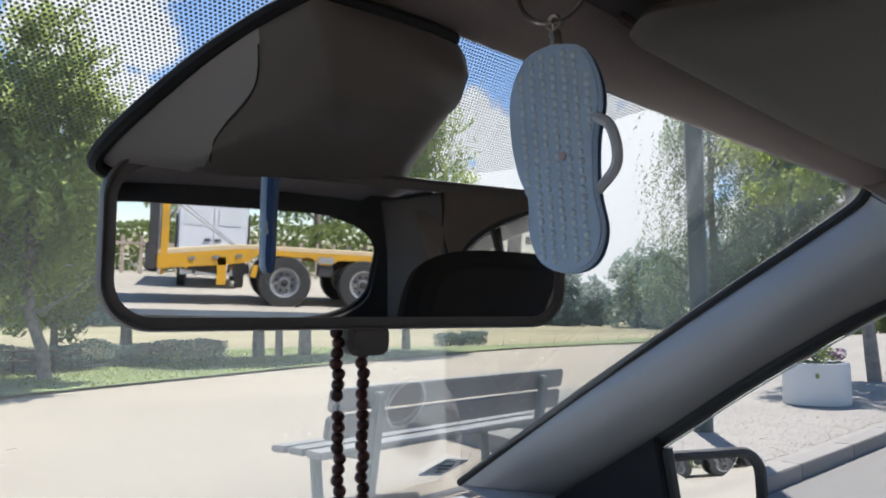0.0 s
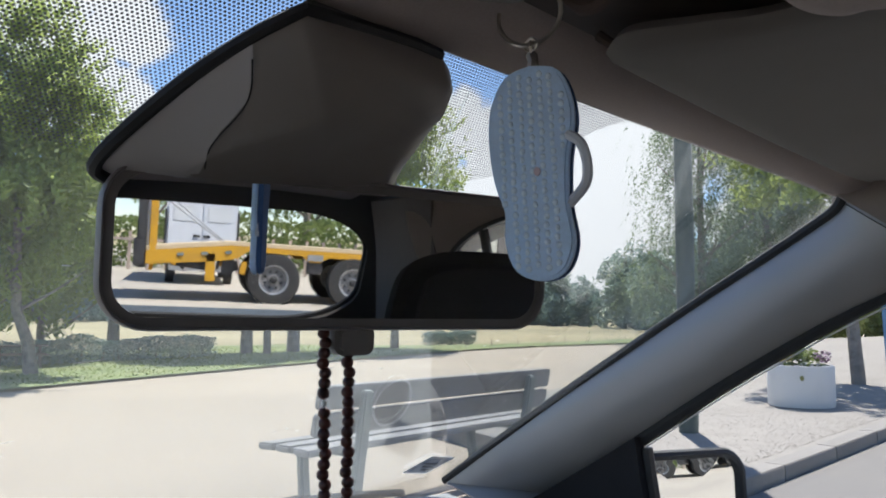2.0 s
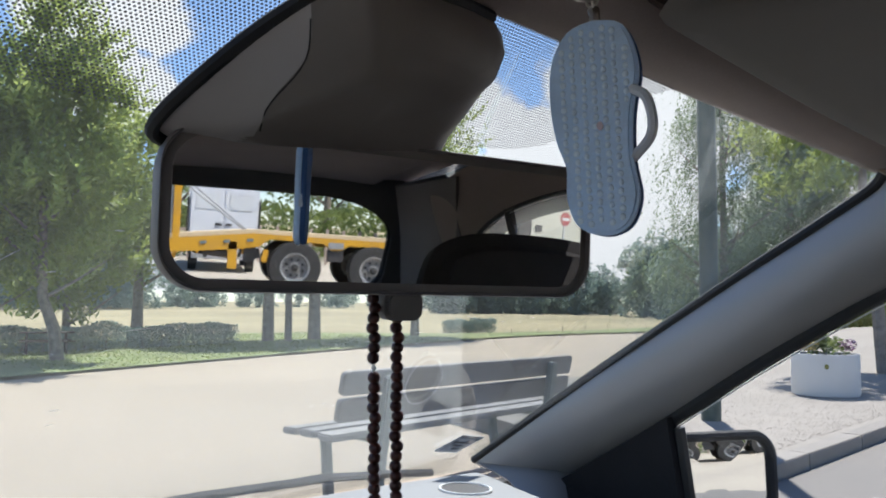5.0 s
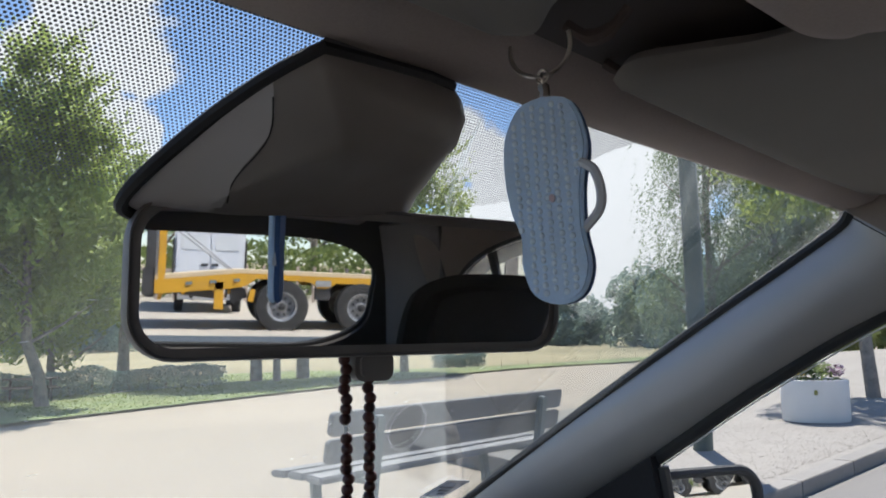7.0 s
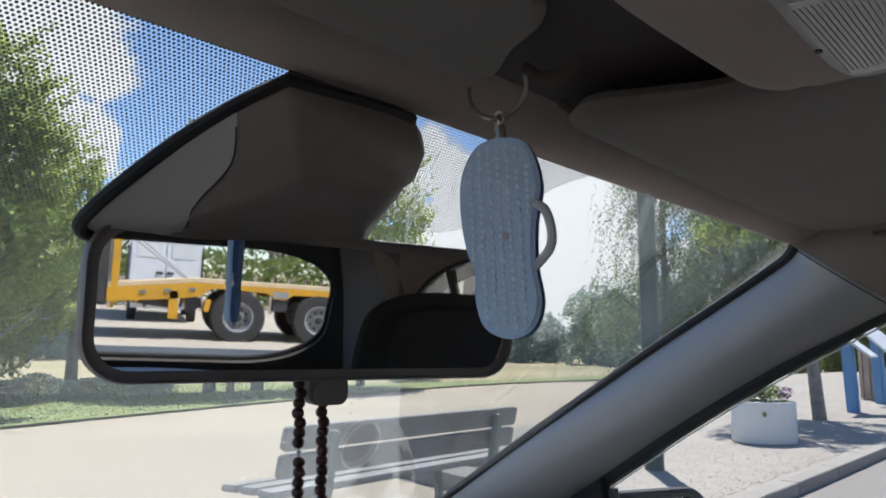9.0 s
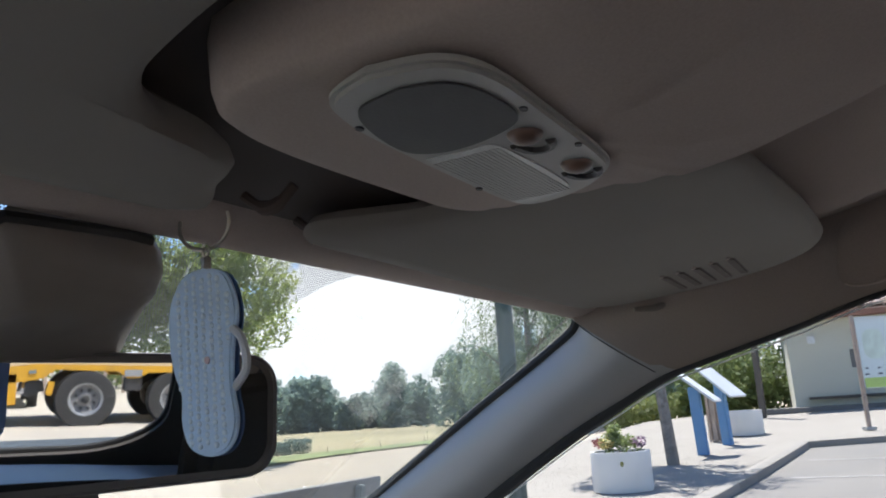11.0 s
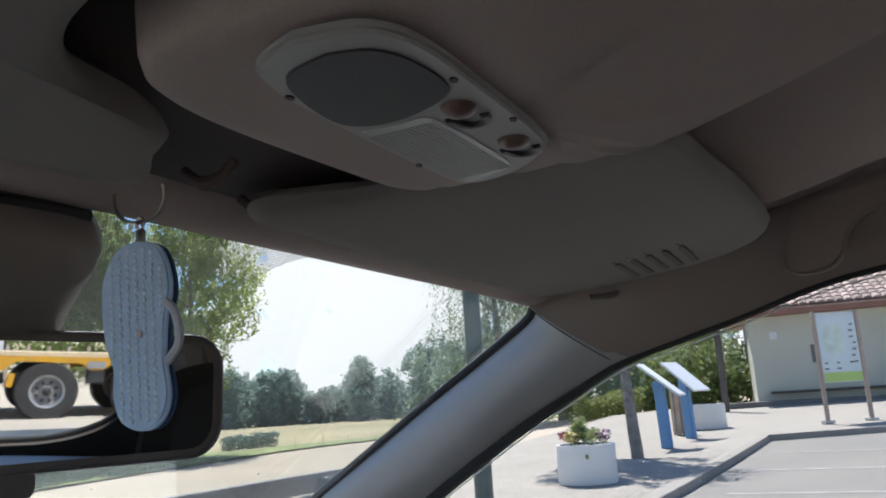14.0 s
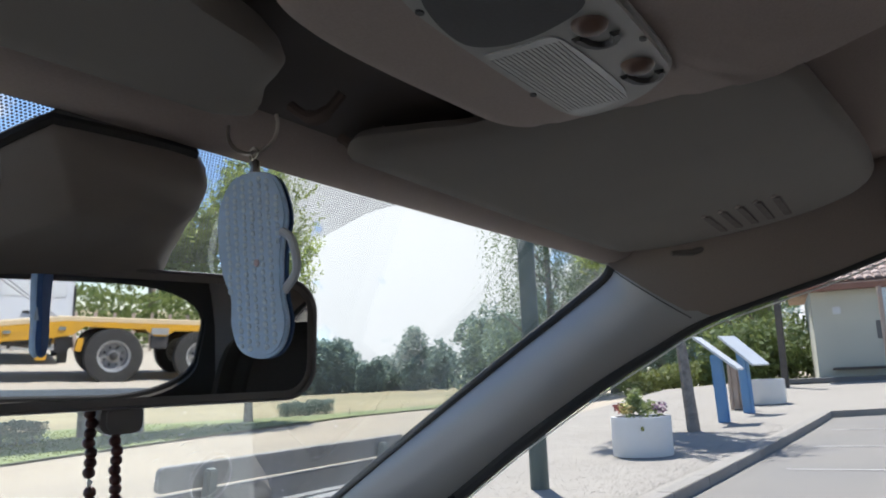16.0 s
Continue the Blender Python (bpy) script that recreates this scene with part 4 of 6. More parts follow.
grid_surface(bm, [[(XC + 0.78 * u, y, z - 0.05 * u * u) for u in [k / 6 - 1 for k in range(13)]] for y, z in ((1.02, 0.83), (1.3, 0.77), (1.55, 0.69), (1.72, 0.60), (1.78, 0.45))])
part("bonnet", thick(bm, 0.004), M_PAINT, car, "grey-blue painted bonnet")
for sx in (-1, 1):
    for y in (1.25, -1.75):
        bm = bmesh.new()
        x0 = XC + sx * 0.72
        rows = []
        for dx, r in [(0.09, 0.0), (0.10, 0.19), (0.11, 0.30), (0.09, 0.315), (-0.09, 0.315), (-0.11, 0.30), (-0.10, 0.0)]:
            rows.append([(x0 + dx, y + r * math.cos(a), 0.315 + r * math.sin(a)) for a in [2 * math.pi * k / 24 for k in range(25)]])
        grid_surface(bm, rows)
        bmesh.ops.remove_doubles(bm, verts=bm.verts, dist=1e-5)
        part("wheel", bm, M_RUBBER, car, "black road wheel")

# ---- hanging things in the car ----
FLOP_TURN = -14      # how far the hanging sole has twisted on its chain


def flip_flop():
    """Toy flip-flop on a split ring: foam sole of two layers, side straps, chain."""
    t = thing("flip_flop_ornament", "small blue foam flip-flop hung from the visor by a ring", "ornament")
    out = spline([(0.0, 0.0465, 0), (-0.0110, 0.0435, 0), (-0.0185, 0.031, 0), (-0.0198, 0.014, 0), (-0.0178, -0.002, 0), (-0.0142, -0.013, 0), (-0.0145, -0.026, 0), (-0.0105, -0.0375, 0), (0.0, -0.0425, 0), (0.0105, -0.0395, 0), (0.0155, -0.028, 0), (0.0138, -0.012, 0), (0.0148, 0.006, 0), (0.0182, 0.024, 0), (0.0128, 0.0420, 0), (0.0, 0.0465, 0)], 4)[:-1]
    o = [(p.x, p.y) for p in out]
    # local: x right as the viewer sees it, y up, z towards the viewer
    eye_way = (Matrix.Rotation(radians(FLOP_TURN), 3, "Z") @ Vector((-0.89, -0.455, 0))).normalized()
    rgt = Vector((-eye_way.y, eye_way.x, 0))
    f = Matrix(((rgt.x, 0, eye_way.x, 0.2475), (rgt.y, 0, eye_way.y, 0.1635), (0, 1, 0, 1.2592), (0, 0, 0, 1))) @ pose(0, 0, 0, 0, 0, 3)
    part("upper_sole", slab(o, 0.0042, 0.0012, f @ pose(0, 0, 0.0002)), M_FOAM, t, "blue-grey ribbed foam upper sole")
    part("under_sole", slab([(x * 1.0, y) for x, y in o], 0.0040, 0.0012, f @ pose(0, 0, -0.0040)), M_FOAM2, t, "bright blue foam under sole")
    for sx in (1, -1):
        bm = bmesh.new()
        k = 0.85 if sx > 0 else -0.15
        dz = 1 if sx > 0 else -0.2
        pts = [f @ Vector((p.x, p.y, p.z * dz)) for p in spline([(sx * 0.0150, 0.015, 0.003), (sx * (0.0160 + 0.0060 * k), 0.010, 0.006), (sx * (0.0160 + 0.0085 * k), 0.001, 0.006), (sx * (0.0150 + 0.0072 * k), -0.006, 0.004), (sx * 0.0130, -0.0125, 0.001)], 5)]
        tube(bm, pts, 0.0021, 7)
        part("strap", bm, M_STRAP, t, "blue-grey rubber strap")
    # pale bumps in lengthwise rows, moulded into the sole
    knob = bmesh.new()
    bmesh.ops.create_uvsphere(knob, u_segments=8, v_segments=5, radius=1.0)
    knob_me = mesh_from(knob, "bump")
    smooth(knob_me, 80)
    knob_me.materials.append(M_KNOB)
    rng = random.Random(8)
    for c in range(7):
        for k in range(24):
            xx, yy = (c - 3) * 0.0044, -0.0375 + 0.00345 * k + (0.0017 if c % 2 else 0.0)
            left = float(np.interp(yy, (-0.040, -0.034, -0.013, 0.0, 0.014, 0.031, 0.0435), (0.005, 0.0125, 0.0125, 0.0155, 0.0178, 0.0165, 0.008)))
            right = float(np.interp(yy, (-0.040, -0.034, -0.012, 0.006, 0.024, 0.0405), (0.006, 0.0120, 0.0118, 0.0128, 0.0162, 0.0105)))
            if yy > 0.0425 or not -left < xx < right:
                continue
            ob = new("bump", knob_me)
            ob.matrix_world = f @ pose(xx + rng.uniform(-0.0003, 0.0003), yy, 0.0042) @ Matrix.Diagonal((0.00135 * rng.uniform(0.8, 1.15), 0.00160, 0.0011, 1))
            ob.parent = t
    bm = slab([(0.0013 * math.cos(a), 0.001 + 0.0018 * math.sin(a)) for a in [k * math.pi / 5 for k in range(10)]], 0.001, 0.0, f @ pose(0.0018, 0.0006, 0.0046))
    part("mark", bm, M_RED, t, "small faint red mark")
    bm = bmesh.new()
    tube(bm, [f @ Vector((0, 0.045, 0)), f @ Vector((0.001, 0.049, 0.001)), f @ Vector((0, 0.052, 0))], [0.003, 0.0022, 0.0026], 7)
    part("eyelet", bm, M_CHROME, t, "steel eyelet")
    bm = bmesh.new()
    tube(bm, [f @ Vector((0.0140 * math.cos(a), 0.0705 + 0.0140 * math.sin(a), 0.001 * math.sin(2 * a))) for a in [math.pi * (0.93 + 1.14 * k / 24) for k in range(25)]], 0.0010, 6)
    part("split_ring", bm, M_CHROME, t, "thin steel split ring")
    for k in range(2):
        bm = bmesh.new()
        tube(bm, [f @ Vector((0.003 * math.cos(a) * (1 if k else 0.3), 0.0545 + 0.0018 * k + 0.003 * math.sin(a), 0.003 * math.cos(a) * (0.3 if k else 1))) for a in [2 * math.pi * j / 12 for j in range(13)]], 0.0006, 5)
        part("chain_link", bm, M_CHROME, t)
    return t


flip_flop()


def necklace():
    t = thing("bead_necklace", "dark red-brown wooden bead necklace hung over the mirror", "necklace")
    base = m_frame @ Vector((0, -0.045, -0.010))
    bead = bmesh.new()
    bmesh.ops.create_uvsphere(bead, u_segments=10, v_segments=7, radius=0.0038)
    me = mesh_from(bead, "bead")
    smooth(me, 80)
    me.materials.append(M_BEAD)
    pts = []
    xs = (-0.0135, 0.0035)
    for j, x0 in enumerate(xs):
        n = 46
        for k in range(n):
            if j == 0 and k in (7,):
                continue
            lean = 0.0045 * k / n if j == 0 else -0.001
            pts.append(m_frame @ Vector((x0 + lean, -0.046, -0.012)) + Vector((0, 0, -0.0058 * k)) + Vector((0.0006 * math.sin(k * 1.7), 0.0006 * math.cos(k * 2.3), 0)))
    low = pts[-1].copy()
    for k in range(5):
        a = math.pi * (k + 1) / 6
        pts.append(pts[44].lerp(low, (1 - math.cos(a)) / 2) + Vector((0, 0, -0.006 * math.sin(a) - 0.003)))
    for p in pts:
        ob = new("bead", me)
        ob.matrix_world = Matrix.Translation(p) @ pose(0, 0, 0, random.uniform(0, 90), 0, random.uniform(0, 180))
        ob.parent = t
    part("knot", boxed(m_frame @ Vector((xs[0] + 0.0007, -0.046, -0.012)) + Vector((0, 0, -0.0058 * 7)), (0.0028, 0.0028, 0.0034), bevel=0.0008), M_WHITE, t, "white thread knot")
    bm = bmesh.new()
    a = m_frame @ Vector((xs[0], -0.040, -0.012))
    tube(bm, [a, a + Vector((0, 0, -0.265))], 0.0006, 5)
    part("cord", bm, M_WHITE, t, "pale cord")
    bm = bmesh.new()
    a = m_frame @ Vector((xs[1], -0.040, -0.012))
    tube(bm, [a, a + Vector((0, 0, -0.265))], 0.0006, 5)
    part("cord", bm, M_WHITE, t, "pale cord")


necklace()


# ---- ground ----
def lie(x, y):
    """Height of the land: level round the car, rising gently to the building."""
    s = 0.045 * 4 * math.log1p(math.exp((min(x, 48) - 9) / 4))
    w = 1 / (1 + math.exp(max(min((y - 9) / 2, 60), -60)))
    z = s * (0.2 + 0.8 * w)
    far = math.hypot(x, y)
    if y > 24 and far > 40:
        z += min((far - 40) * 0.006, 3.0)
    return z


M_FIELD = material("dry_field", (0.335, 0.285, 0.165), 0.95, vary=0.35, scale=0.06, fine=0.3, bump=0.5, bump_scale=3, dirt=(0.24, 0.22, 0.11), dirt_amount=0.35, dirt_scale=0.05)
M_LAWN = material("lawn_soil", (0.20, 0.245, 0.10), 0.95, vary=0.4, scale=0.5, fine=0.35, bump=0.6, bump_scale=25, dirt=(0.26, 0.24, 0.10), dirt_amount=0.6, dirt_scale=0.7)
M_ROAD = material("pale_road", (0.40, 0.338, 0.262), 0.9, vary=0.12, scale=0.4, fine=0.18, bump=0.3, bump_scale=60, dirt=(0.34, 0.30, 0.24), dirt_amount=0.5, dirt_scale=0.3)
M_ASPHALT = material("worn_asphalt", (0.200, 0.188, 0.170), 0.9, vary=0.15, scale=0.5, fine=0.3, bump=0.4, bump_scale=90, dirt=(0.17, 0.168, 0.165), dirt_amount=0.5, dirt_scale=0.6)
M_GRAVEL = material("gravel_pavement", (0.295, 0.272, 0.238), 0.9, vary=0.12, scale=0.9, fine=0.28, bump=0.35, bump_scale=55, dirt=(0.21, 0.195, 0.17), dirt_amount=0.35, dirt_scale=5)
M_KERB = material("concrete_kerb", (0.26, 0.243, 0.22), 0.85, vary=0.15, scale=3, fine=0.2, bump=0.3, bump_scale=60, obj_vary=0.06)
M_YARD = material("beige_yard", (0.43, 0.385, 0.315), 0.9, vary=0.12, scale=0.4, fine=0.15, bump=0.3, bump_scale=60, dirt=(0.32, 0.29, 0.25), dirt_amount=0.5, dirt_scale=0.3)
M_LINE = material("worn_white_line", (0.42, 0.41, 0.39), 0.8, vary=0.15, scale=6, fine=0.15, dirt=(0.35, 0.34, 0.33), dirt_amount=0.7, dirt_scale=5)


def sheet(name, xs, ys, mat, lift, label, inside=None):
    bm = bmesh.new()
    vs = {}
    for i, x in enumerate(xs):
        for j, y in enumerate(ys):
            vs[i, j] = bm.verts.new((x, y, lie(x, y) + lift))
    for i in range(len(xs) - 1):
        for j in range(len(ys) - 1):
            bm.faces.new((vs[i, j], vs[i + 1, j], vs[i + 1, j + 1], vs[i, j + 1]))
    return tagged(part(name, bm, mat, None, label), label, name.split("_")[-1], kind="structure")


def strip(name, low, high, n, mat, lift, label):
    """A sheet between two edges, each a function of t from 0 to 1, cut into n by 14."""
    bm = bmesh.new()
    rows = []
    for i in range(n + 1):
        a, b = low(i / n), high(i / n)
        rows.append([(a[0] + (b[0] - a[0]) * k / 14, a[1] + (b[1] - a[1]) * k / 14, lie(a[0] + (b[0] - a[0]) * k / 14, a[1] + (b[1] - a[1]) * k / 14) + lift) for k in range(15)])
    grid_surface(bm, rows)
    return tagged(part(name, bm, mat, None, label), label, name, kind="structure")


steps = [-3000, -1200, -500, -250, -120, -60, -30, -15, -8, -4, 0, 3, 6, 8, 10, 12, 14, 16, 18, 20, 23, 26, 30, 35, 40, 48, 60, 75, 95, 120, 160, 250, 500, 1200, 3000]
sheet("ground", steps, steps, M_FIELD, -0.06, "dry straw-coloured field with green patches")


def edge_far(t):
    """Far edge of the road, where the grass starts."""
    p = spline(EDGE, 10)
    q = p[min(int(t * (len(p) - 1)), len(p) - 1)]
    return q.x, q.y


EDGE = [(-40, 9.4, 0), (-12, 10.0, 0), (0.5, 11.9, 0), (4.0, 13.3, 0), (6.0, 14.0, 0), (9.7, 15.1, 0), (12.0, 15.7, 0), (16.1, 16.6, 0), (21.7, 17.4, 0), (25.9, 16.8, 0), (28.5, 16.1, 0), (40, 15.4, 0), (70, 15, 0)]
KERB_Y = 1.98
strip("road", lambda t: (-40 + 110 * t, KERB_Y + 0.1), edge_far, 100, M_ROAD, -0.02, "pale beige sunlit road surface")
strip("lawn", lambda t: edge_far(t), lambda t: (edge_far(t)[0] * 1.02 + 1, edge_far(t)[1] + float(np.interp(edge_far(t)[0], (-40, 13, 21, 70), (12, 12, 2.6, 2.0))) * (1 + 0.15 * math.sin(23 * t))), 100, M_LAWN, 0.03, "mown grass strip beside the road")
strip("parking", lambda t: (-30 + 48 * t, -5.2), lambda t: (-30 + 48 * t, KERB_Y + 0.02 - max(0, -30 + 48 * t - 14.95) * 2.05 - max(0, -30 + 48 * t - 4.5) * 0.03), 60, M_ASPHALT, 0.022, "worn grey asphalt parking area")
sheet("back_yard", [-100, -60, -30, -15, -8, -4, 0, 3, 6, 8, 10, 12, 14, 16, 18, 20, 23, 26, 30, 35, 40, 60, 100], [-61, -45, -30, -20, -15, -12, -10, -8, -6, -5], M_YARD, -0.025, "pale beige lorry yard")
# pavement raised by the kerb
KERB = [Vector((4.7, 2.10)), Vector((14.95, 1.68)), Vector((17.7, -4.2))]
def kerb_path(t):
    """Along the kerb: straight, then turning at the corner."""
    return KERB[0].lerp(KERB[1], t / 0.7) if t < 0.7 else KERB[1].lerp(KERB[2], (t - 0.7) / 0.3)
def back_path(t):
    a, b, c = Vector((6.0, 6.1)), Vector((25.0, 7.4)), Vector((27.5, -3.9))
    return a.lerp(b, t / 0.7) if t < 0.7 else b.lerp(c, (t - 0.7) / 0.3)
strip("pavement", lambda t: (lambda p: (p[0], p[1] + 0.07))(kerb_path(t)), back_path, 60, M_GRAVEL, 0.105, "grey gravel pavement raised behind a kerb")

bm = boxed((0, 0, 0), (0.98, 0.15, 0.26), bevel=0.007)
kerb_me = mesh_from(bm, "kerb_stone")
kerb_me.materials.append(M_KERB)
kerb = tagged(new("kerb"), "row of grey concrete kerb stones", "kerb", kind="structure")
def lay_kerb(p, q):
    n = max(1, round((Vector(q) - Vector(p)).length))
    long = (Vector(q) - Vector(p)).length / n
    for k in range(n):
        a, b = Vector(p).lerp(Vector(q), (k + 0.5) / n), (Vector(q) - Vector(p)).normalized()
        rise = (lie(a.x + 0.5 * b.x, a.y + 0.5 * b.y) - lie(a.x - 0.5 * b.x, a.y - 0.5 * b.y))
        ob = new("kerb_stone", kerb_me)
        ob.matrix_world = pose(a.x, a.y, lie(a.x, a.y) - 0.005 + random.uniform(-0.0015, 0.0015), 0, 0, math.degrees(math.atan2(b.y, b.x)) + random.uniform(-0.12, 0.12)) @ pose(0, 0, 0, 0, -math.degrees(math.atan(rise))) @ Matrix.Diagonal(((long - 0.002) / 0.98, 1, 1, 1))
        ob.parent = kerb
lay_kerb(KERB[0], KERB[1])
lay_kerb(KERB[1], KERB[2])
lay_kerb(KERB[0], (6.0, 6.1))
def line(ax, ay, bx, by, w=0.06):
    d = Vector((bx - ax, by - ay, 0))
    n = Vector((-d.y, d.x, 0)).normalized() * w / 2
    bm = bmesh.new()
    grid_surface(bm, [[(ax + d.x * k / 6 + s * n.x, ay + d.y * k / 6 + s * n.y, lie(ax + d.x * k / 6 + s * n.x, ay + d.y * k / 6 + s * n.y) + 0.027) for k in range(7)] for s in (-1, 1)])
    tagged(part("parking_line", bm, M_LINE), "worn white parking bay line", "road marking", "parking lines", kind="structure")
for x in (2.75, 5.1, 9.0, 11.0, 13.0):
    line(x, 1.42, x + 0.35, -3.4)

# ---- trees and hedges ----
M_BARK = material("bark", (0.27, 0.235, 0.20), 0.95, vary=0.3, scale=6, fine=0.3, bump=0.8, bump_scale=40, dirt=(0.12, 0.10, 0.085), dirt_amount=0.7, dirt_scale=9)
M_LEAF = leaf_material("leaf_green", (0.145, 0.195, 0.080), (0.40, 0.47, 0.17))
M_LEAF2 = leaf_material("leaf_bright", (0.195, 0.25, 0.08), (0.62, 0.72, 0.22))
M_SHRUB = leaf_material("shrub_leaf", (0.15, 0.185, 0.06), (0.42, 0.44, 0.13), 0.7)
M_BIRCH = leaf_material("birch_leaf", (0.145, 0.195, 0.14), (0.31, 0.40, 0.20))
# paler and bluer than near leaves: distance haze put into the colour
M_WOODS = leaf_material("hazed_woodland_leaf", (0.20, 0.275, 0.25), (0.34, 0.45, 0.37), 0.22)


def leaf(bm, p, a, b, s):
    bm.faces.new([bm.verts.new(p - a * s), bm.verts.new(p + b * s * 0.45 + a * 0.1 * s), bm.verts.new(p + a * s), bm.verts.new(p - b * s * 0.45 + a * 0.1 * s)])


def leaves(bm, rng, centre, radii, count, size, droop=0.0):
    """Small folded leaves, thicker towards the outside of a clump."""
    c = Vector(centre)
    for _ in range(count):
        d = Vector((rng.gauss(0, 1), rng.gauss(0, 1), rng.gauss(0, 1))).normalized()
        r = rng.random() ** 0.4
        p = c + Vector((d.x * radii[0] * r, d.y * radii[1] * r, d.z * radii[2] * r))
        a = Vector((rng.gauss(0, 1), rng.gauss(0, 1), rng.gauss(0, 0.6) - droop)).normalized()
        b = a.orthogonal().normalized()
        b.rotate(Matrix.Rotation(rng.uniform(0, 6.28), 3, a))
        leaf(bm, p, a, b, size * rng.uniform(0.6, 1.3))


def shoots(bm, rng, centre, way, spread, count, length, size, steps):
    """Leafy shoots that leave a clump's centre about one way, with leaves on both sides, thinning to the tip."""
    for _ in range(count):
        d = (way + Vector((rng.gauss(0, spread), rng.gauss(0, spread), rng.gauss(0, spread)))).normalized()
        n = d.orthogonal().normalized()
        n.rotate(Matrix.Rotation(rng.uniform(0, 6.28), 3, d))
        far = length * rng.uniform(0.6, 1.3)
        root = Vector(centre) + Vector((rng.gauss(0, 0.3), rng.gauss(0, 0.3), rng.gauss(0, 0.3))) * length
        bend = Vector((rng.gauss(0, 0.15), rng.gauss(0, 0.15), rng.uniform(-0.2, 0.05))) * far
        for k in range(steps):
            u = (k + rng.random()) / steps
            p = root + d * far * u + bend * u * u
            n.rotate(Matrix.Rotation(2.4, 3, d))
            a = (d * 0.7 + n * 0.9 + Vector((rng.gauss(0, 0.3), rng.gauss(0, 0.3), rng.gauss(0, 0.3)))).normalized()
            s = size * rng.uniform(0.7, 1.25) * (1.1 - 0.5 * u)
            leaf(bm, p + n * s * 0.8, a, d.cross(n), s)


def tree(x, y, height, radius, trunk, label, leaf_mat, clumps=60, per=110, size=0.09, low=0.3, lean=0.0, leany=0.0, seed=1, droop=0.0, forks=5, squash=1.0, z0=None, crown_y=0.0, habit=""):
    """A tapered trunk with limbs, and a crown of clumps; habit "upright" has rising shoots, "weeping" a cone of hanging ones."""
    rng = random.Random(seed)
    base = lie(x, y) if z0 is None else z0
    t = thing("tree", label, "tree", at=pose(x, y, base))
    bm = bmesh.new()
    h1 = height * low
    tube(bm, [(0, 0, -0.1), (lean * 0.3, leany * 0.35, h1 * 0.5), (lean, leany, h1), (lean * 1.3, leany, height * 0.6), (lean * 1.4, leany + 0.05, height * 0.9)], [trunk * 1.25, trunk, trunk * 0.85, trunk * 0.45, trunk * 0.1], 9)
    for k in range(forks * 2):
        a = 2 * math.pi * k / forks + rng.uniform(-0.3, 0.3)
        z = h1 + (height * 0.85 - h1) * (k / (forks * 2)) * 0.8
        r = radius * rng.uniform(0.55, 0.85) * (1 - 0.5 * k / (forks * 2))
        tip = (lean * 1.2 + r * math.cos(a), r * math.sin(a), z + r * 0.6)
        tube(bm, [(lean * 1.1, leany, z * 0.95), ((lean * 1.1 + tip[0]) / 2, tip[1] / 2, z + r * 0.25), tip], [trunk * 0.4, trunk * 0.25, trunk * 0.06], 6)
    part("trunk", bm, M_BARK, t, "grey-brown trunk with limbs")
    bm = bmesh.new()
    zc, hz = (height + h1) / 2, (height - h1) / 2
    if not habit:
        per, size = int(per * 1.7), size * 0.82
    for k in range(clumps):
        d = Vector((rng.gauss(0, 1), rng.gauss(0, 1), rng.gauss(0, 1))).normalized()
        rr = rng.uniform(0.35, 1.0)
        if habit == "weeping":
            up = rng.random() ** 1.25
            wide = radius * (1.0 - 0.80 * up) * rng.uniform(0.25, 1.0)
            a = rng.uniform(0, 2 * math.pi)
            p = Vector((lean + wide * math.cos(a), crown_y + wide * math.sin(a), h1 + (height - h1) * (0.10 + 0.88 * up)))
            shoots(bm, rng, p, Vector((0.25 * math.cos(a), 0.25 * math.sin(a), -1.0)), 0.16, 7, 0.13 * (height - h1) * rng.uniform(0.7, 1.3), size, max(4, per // 7))
            continue
        taper = 1.0 - 0.35 * max(0, d.z * rr)
        p = Vector((lean + d.x * radius * rr * taper, crown_y + d.y * radius * rr * taper * squash, zc + d.z * hz * rr))
        cr = radius * rng.uniform(0.16, 0.30)
        if habit == "upright":
            shoots(bm, rng, p, Vector((d.x * 0.6, d.y * 0.6, 1.0)), 0.30, 9, cr * 1.6, size, max(4, per // 9))
        else:
            leaves(bm, rng, p, (cr, cr, cr * (0.75 + 2.6 * droop)), per, size, droop)
    tagged(part("crown", bm, leaf_mat, t, "leafy crown", flat=True))
    return t


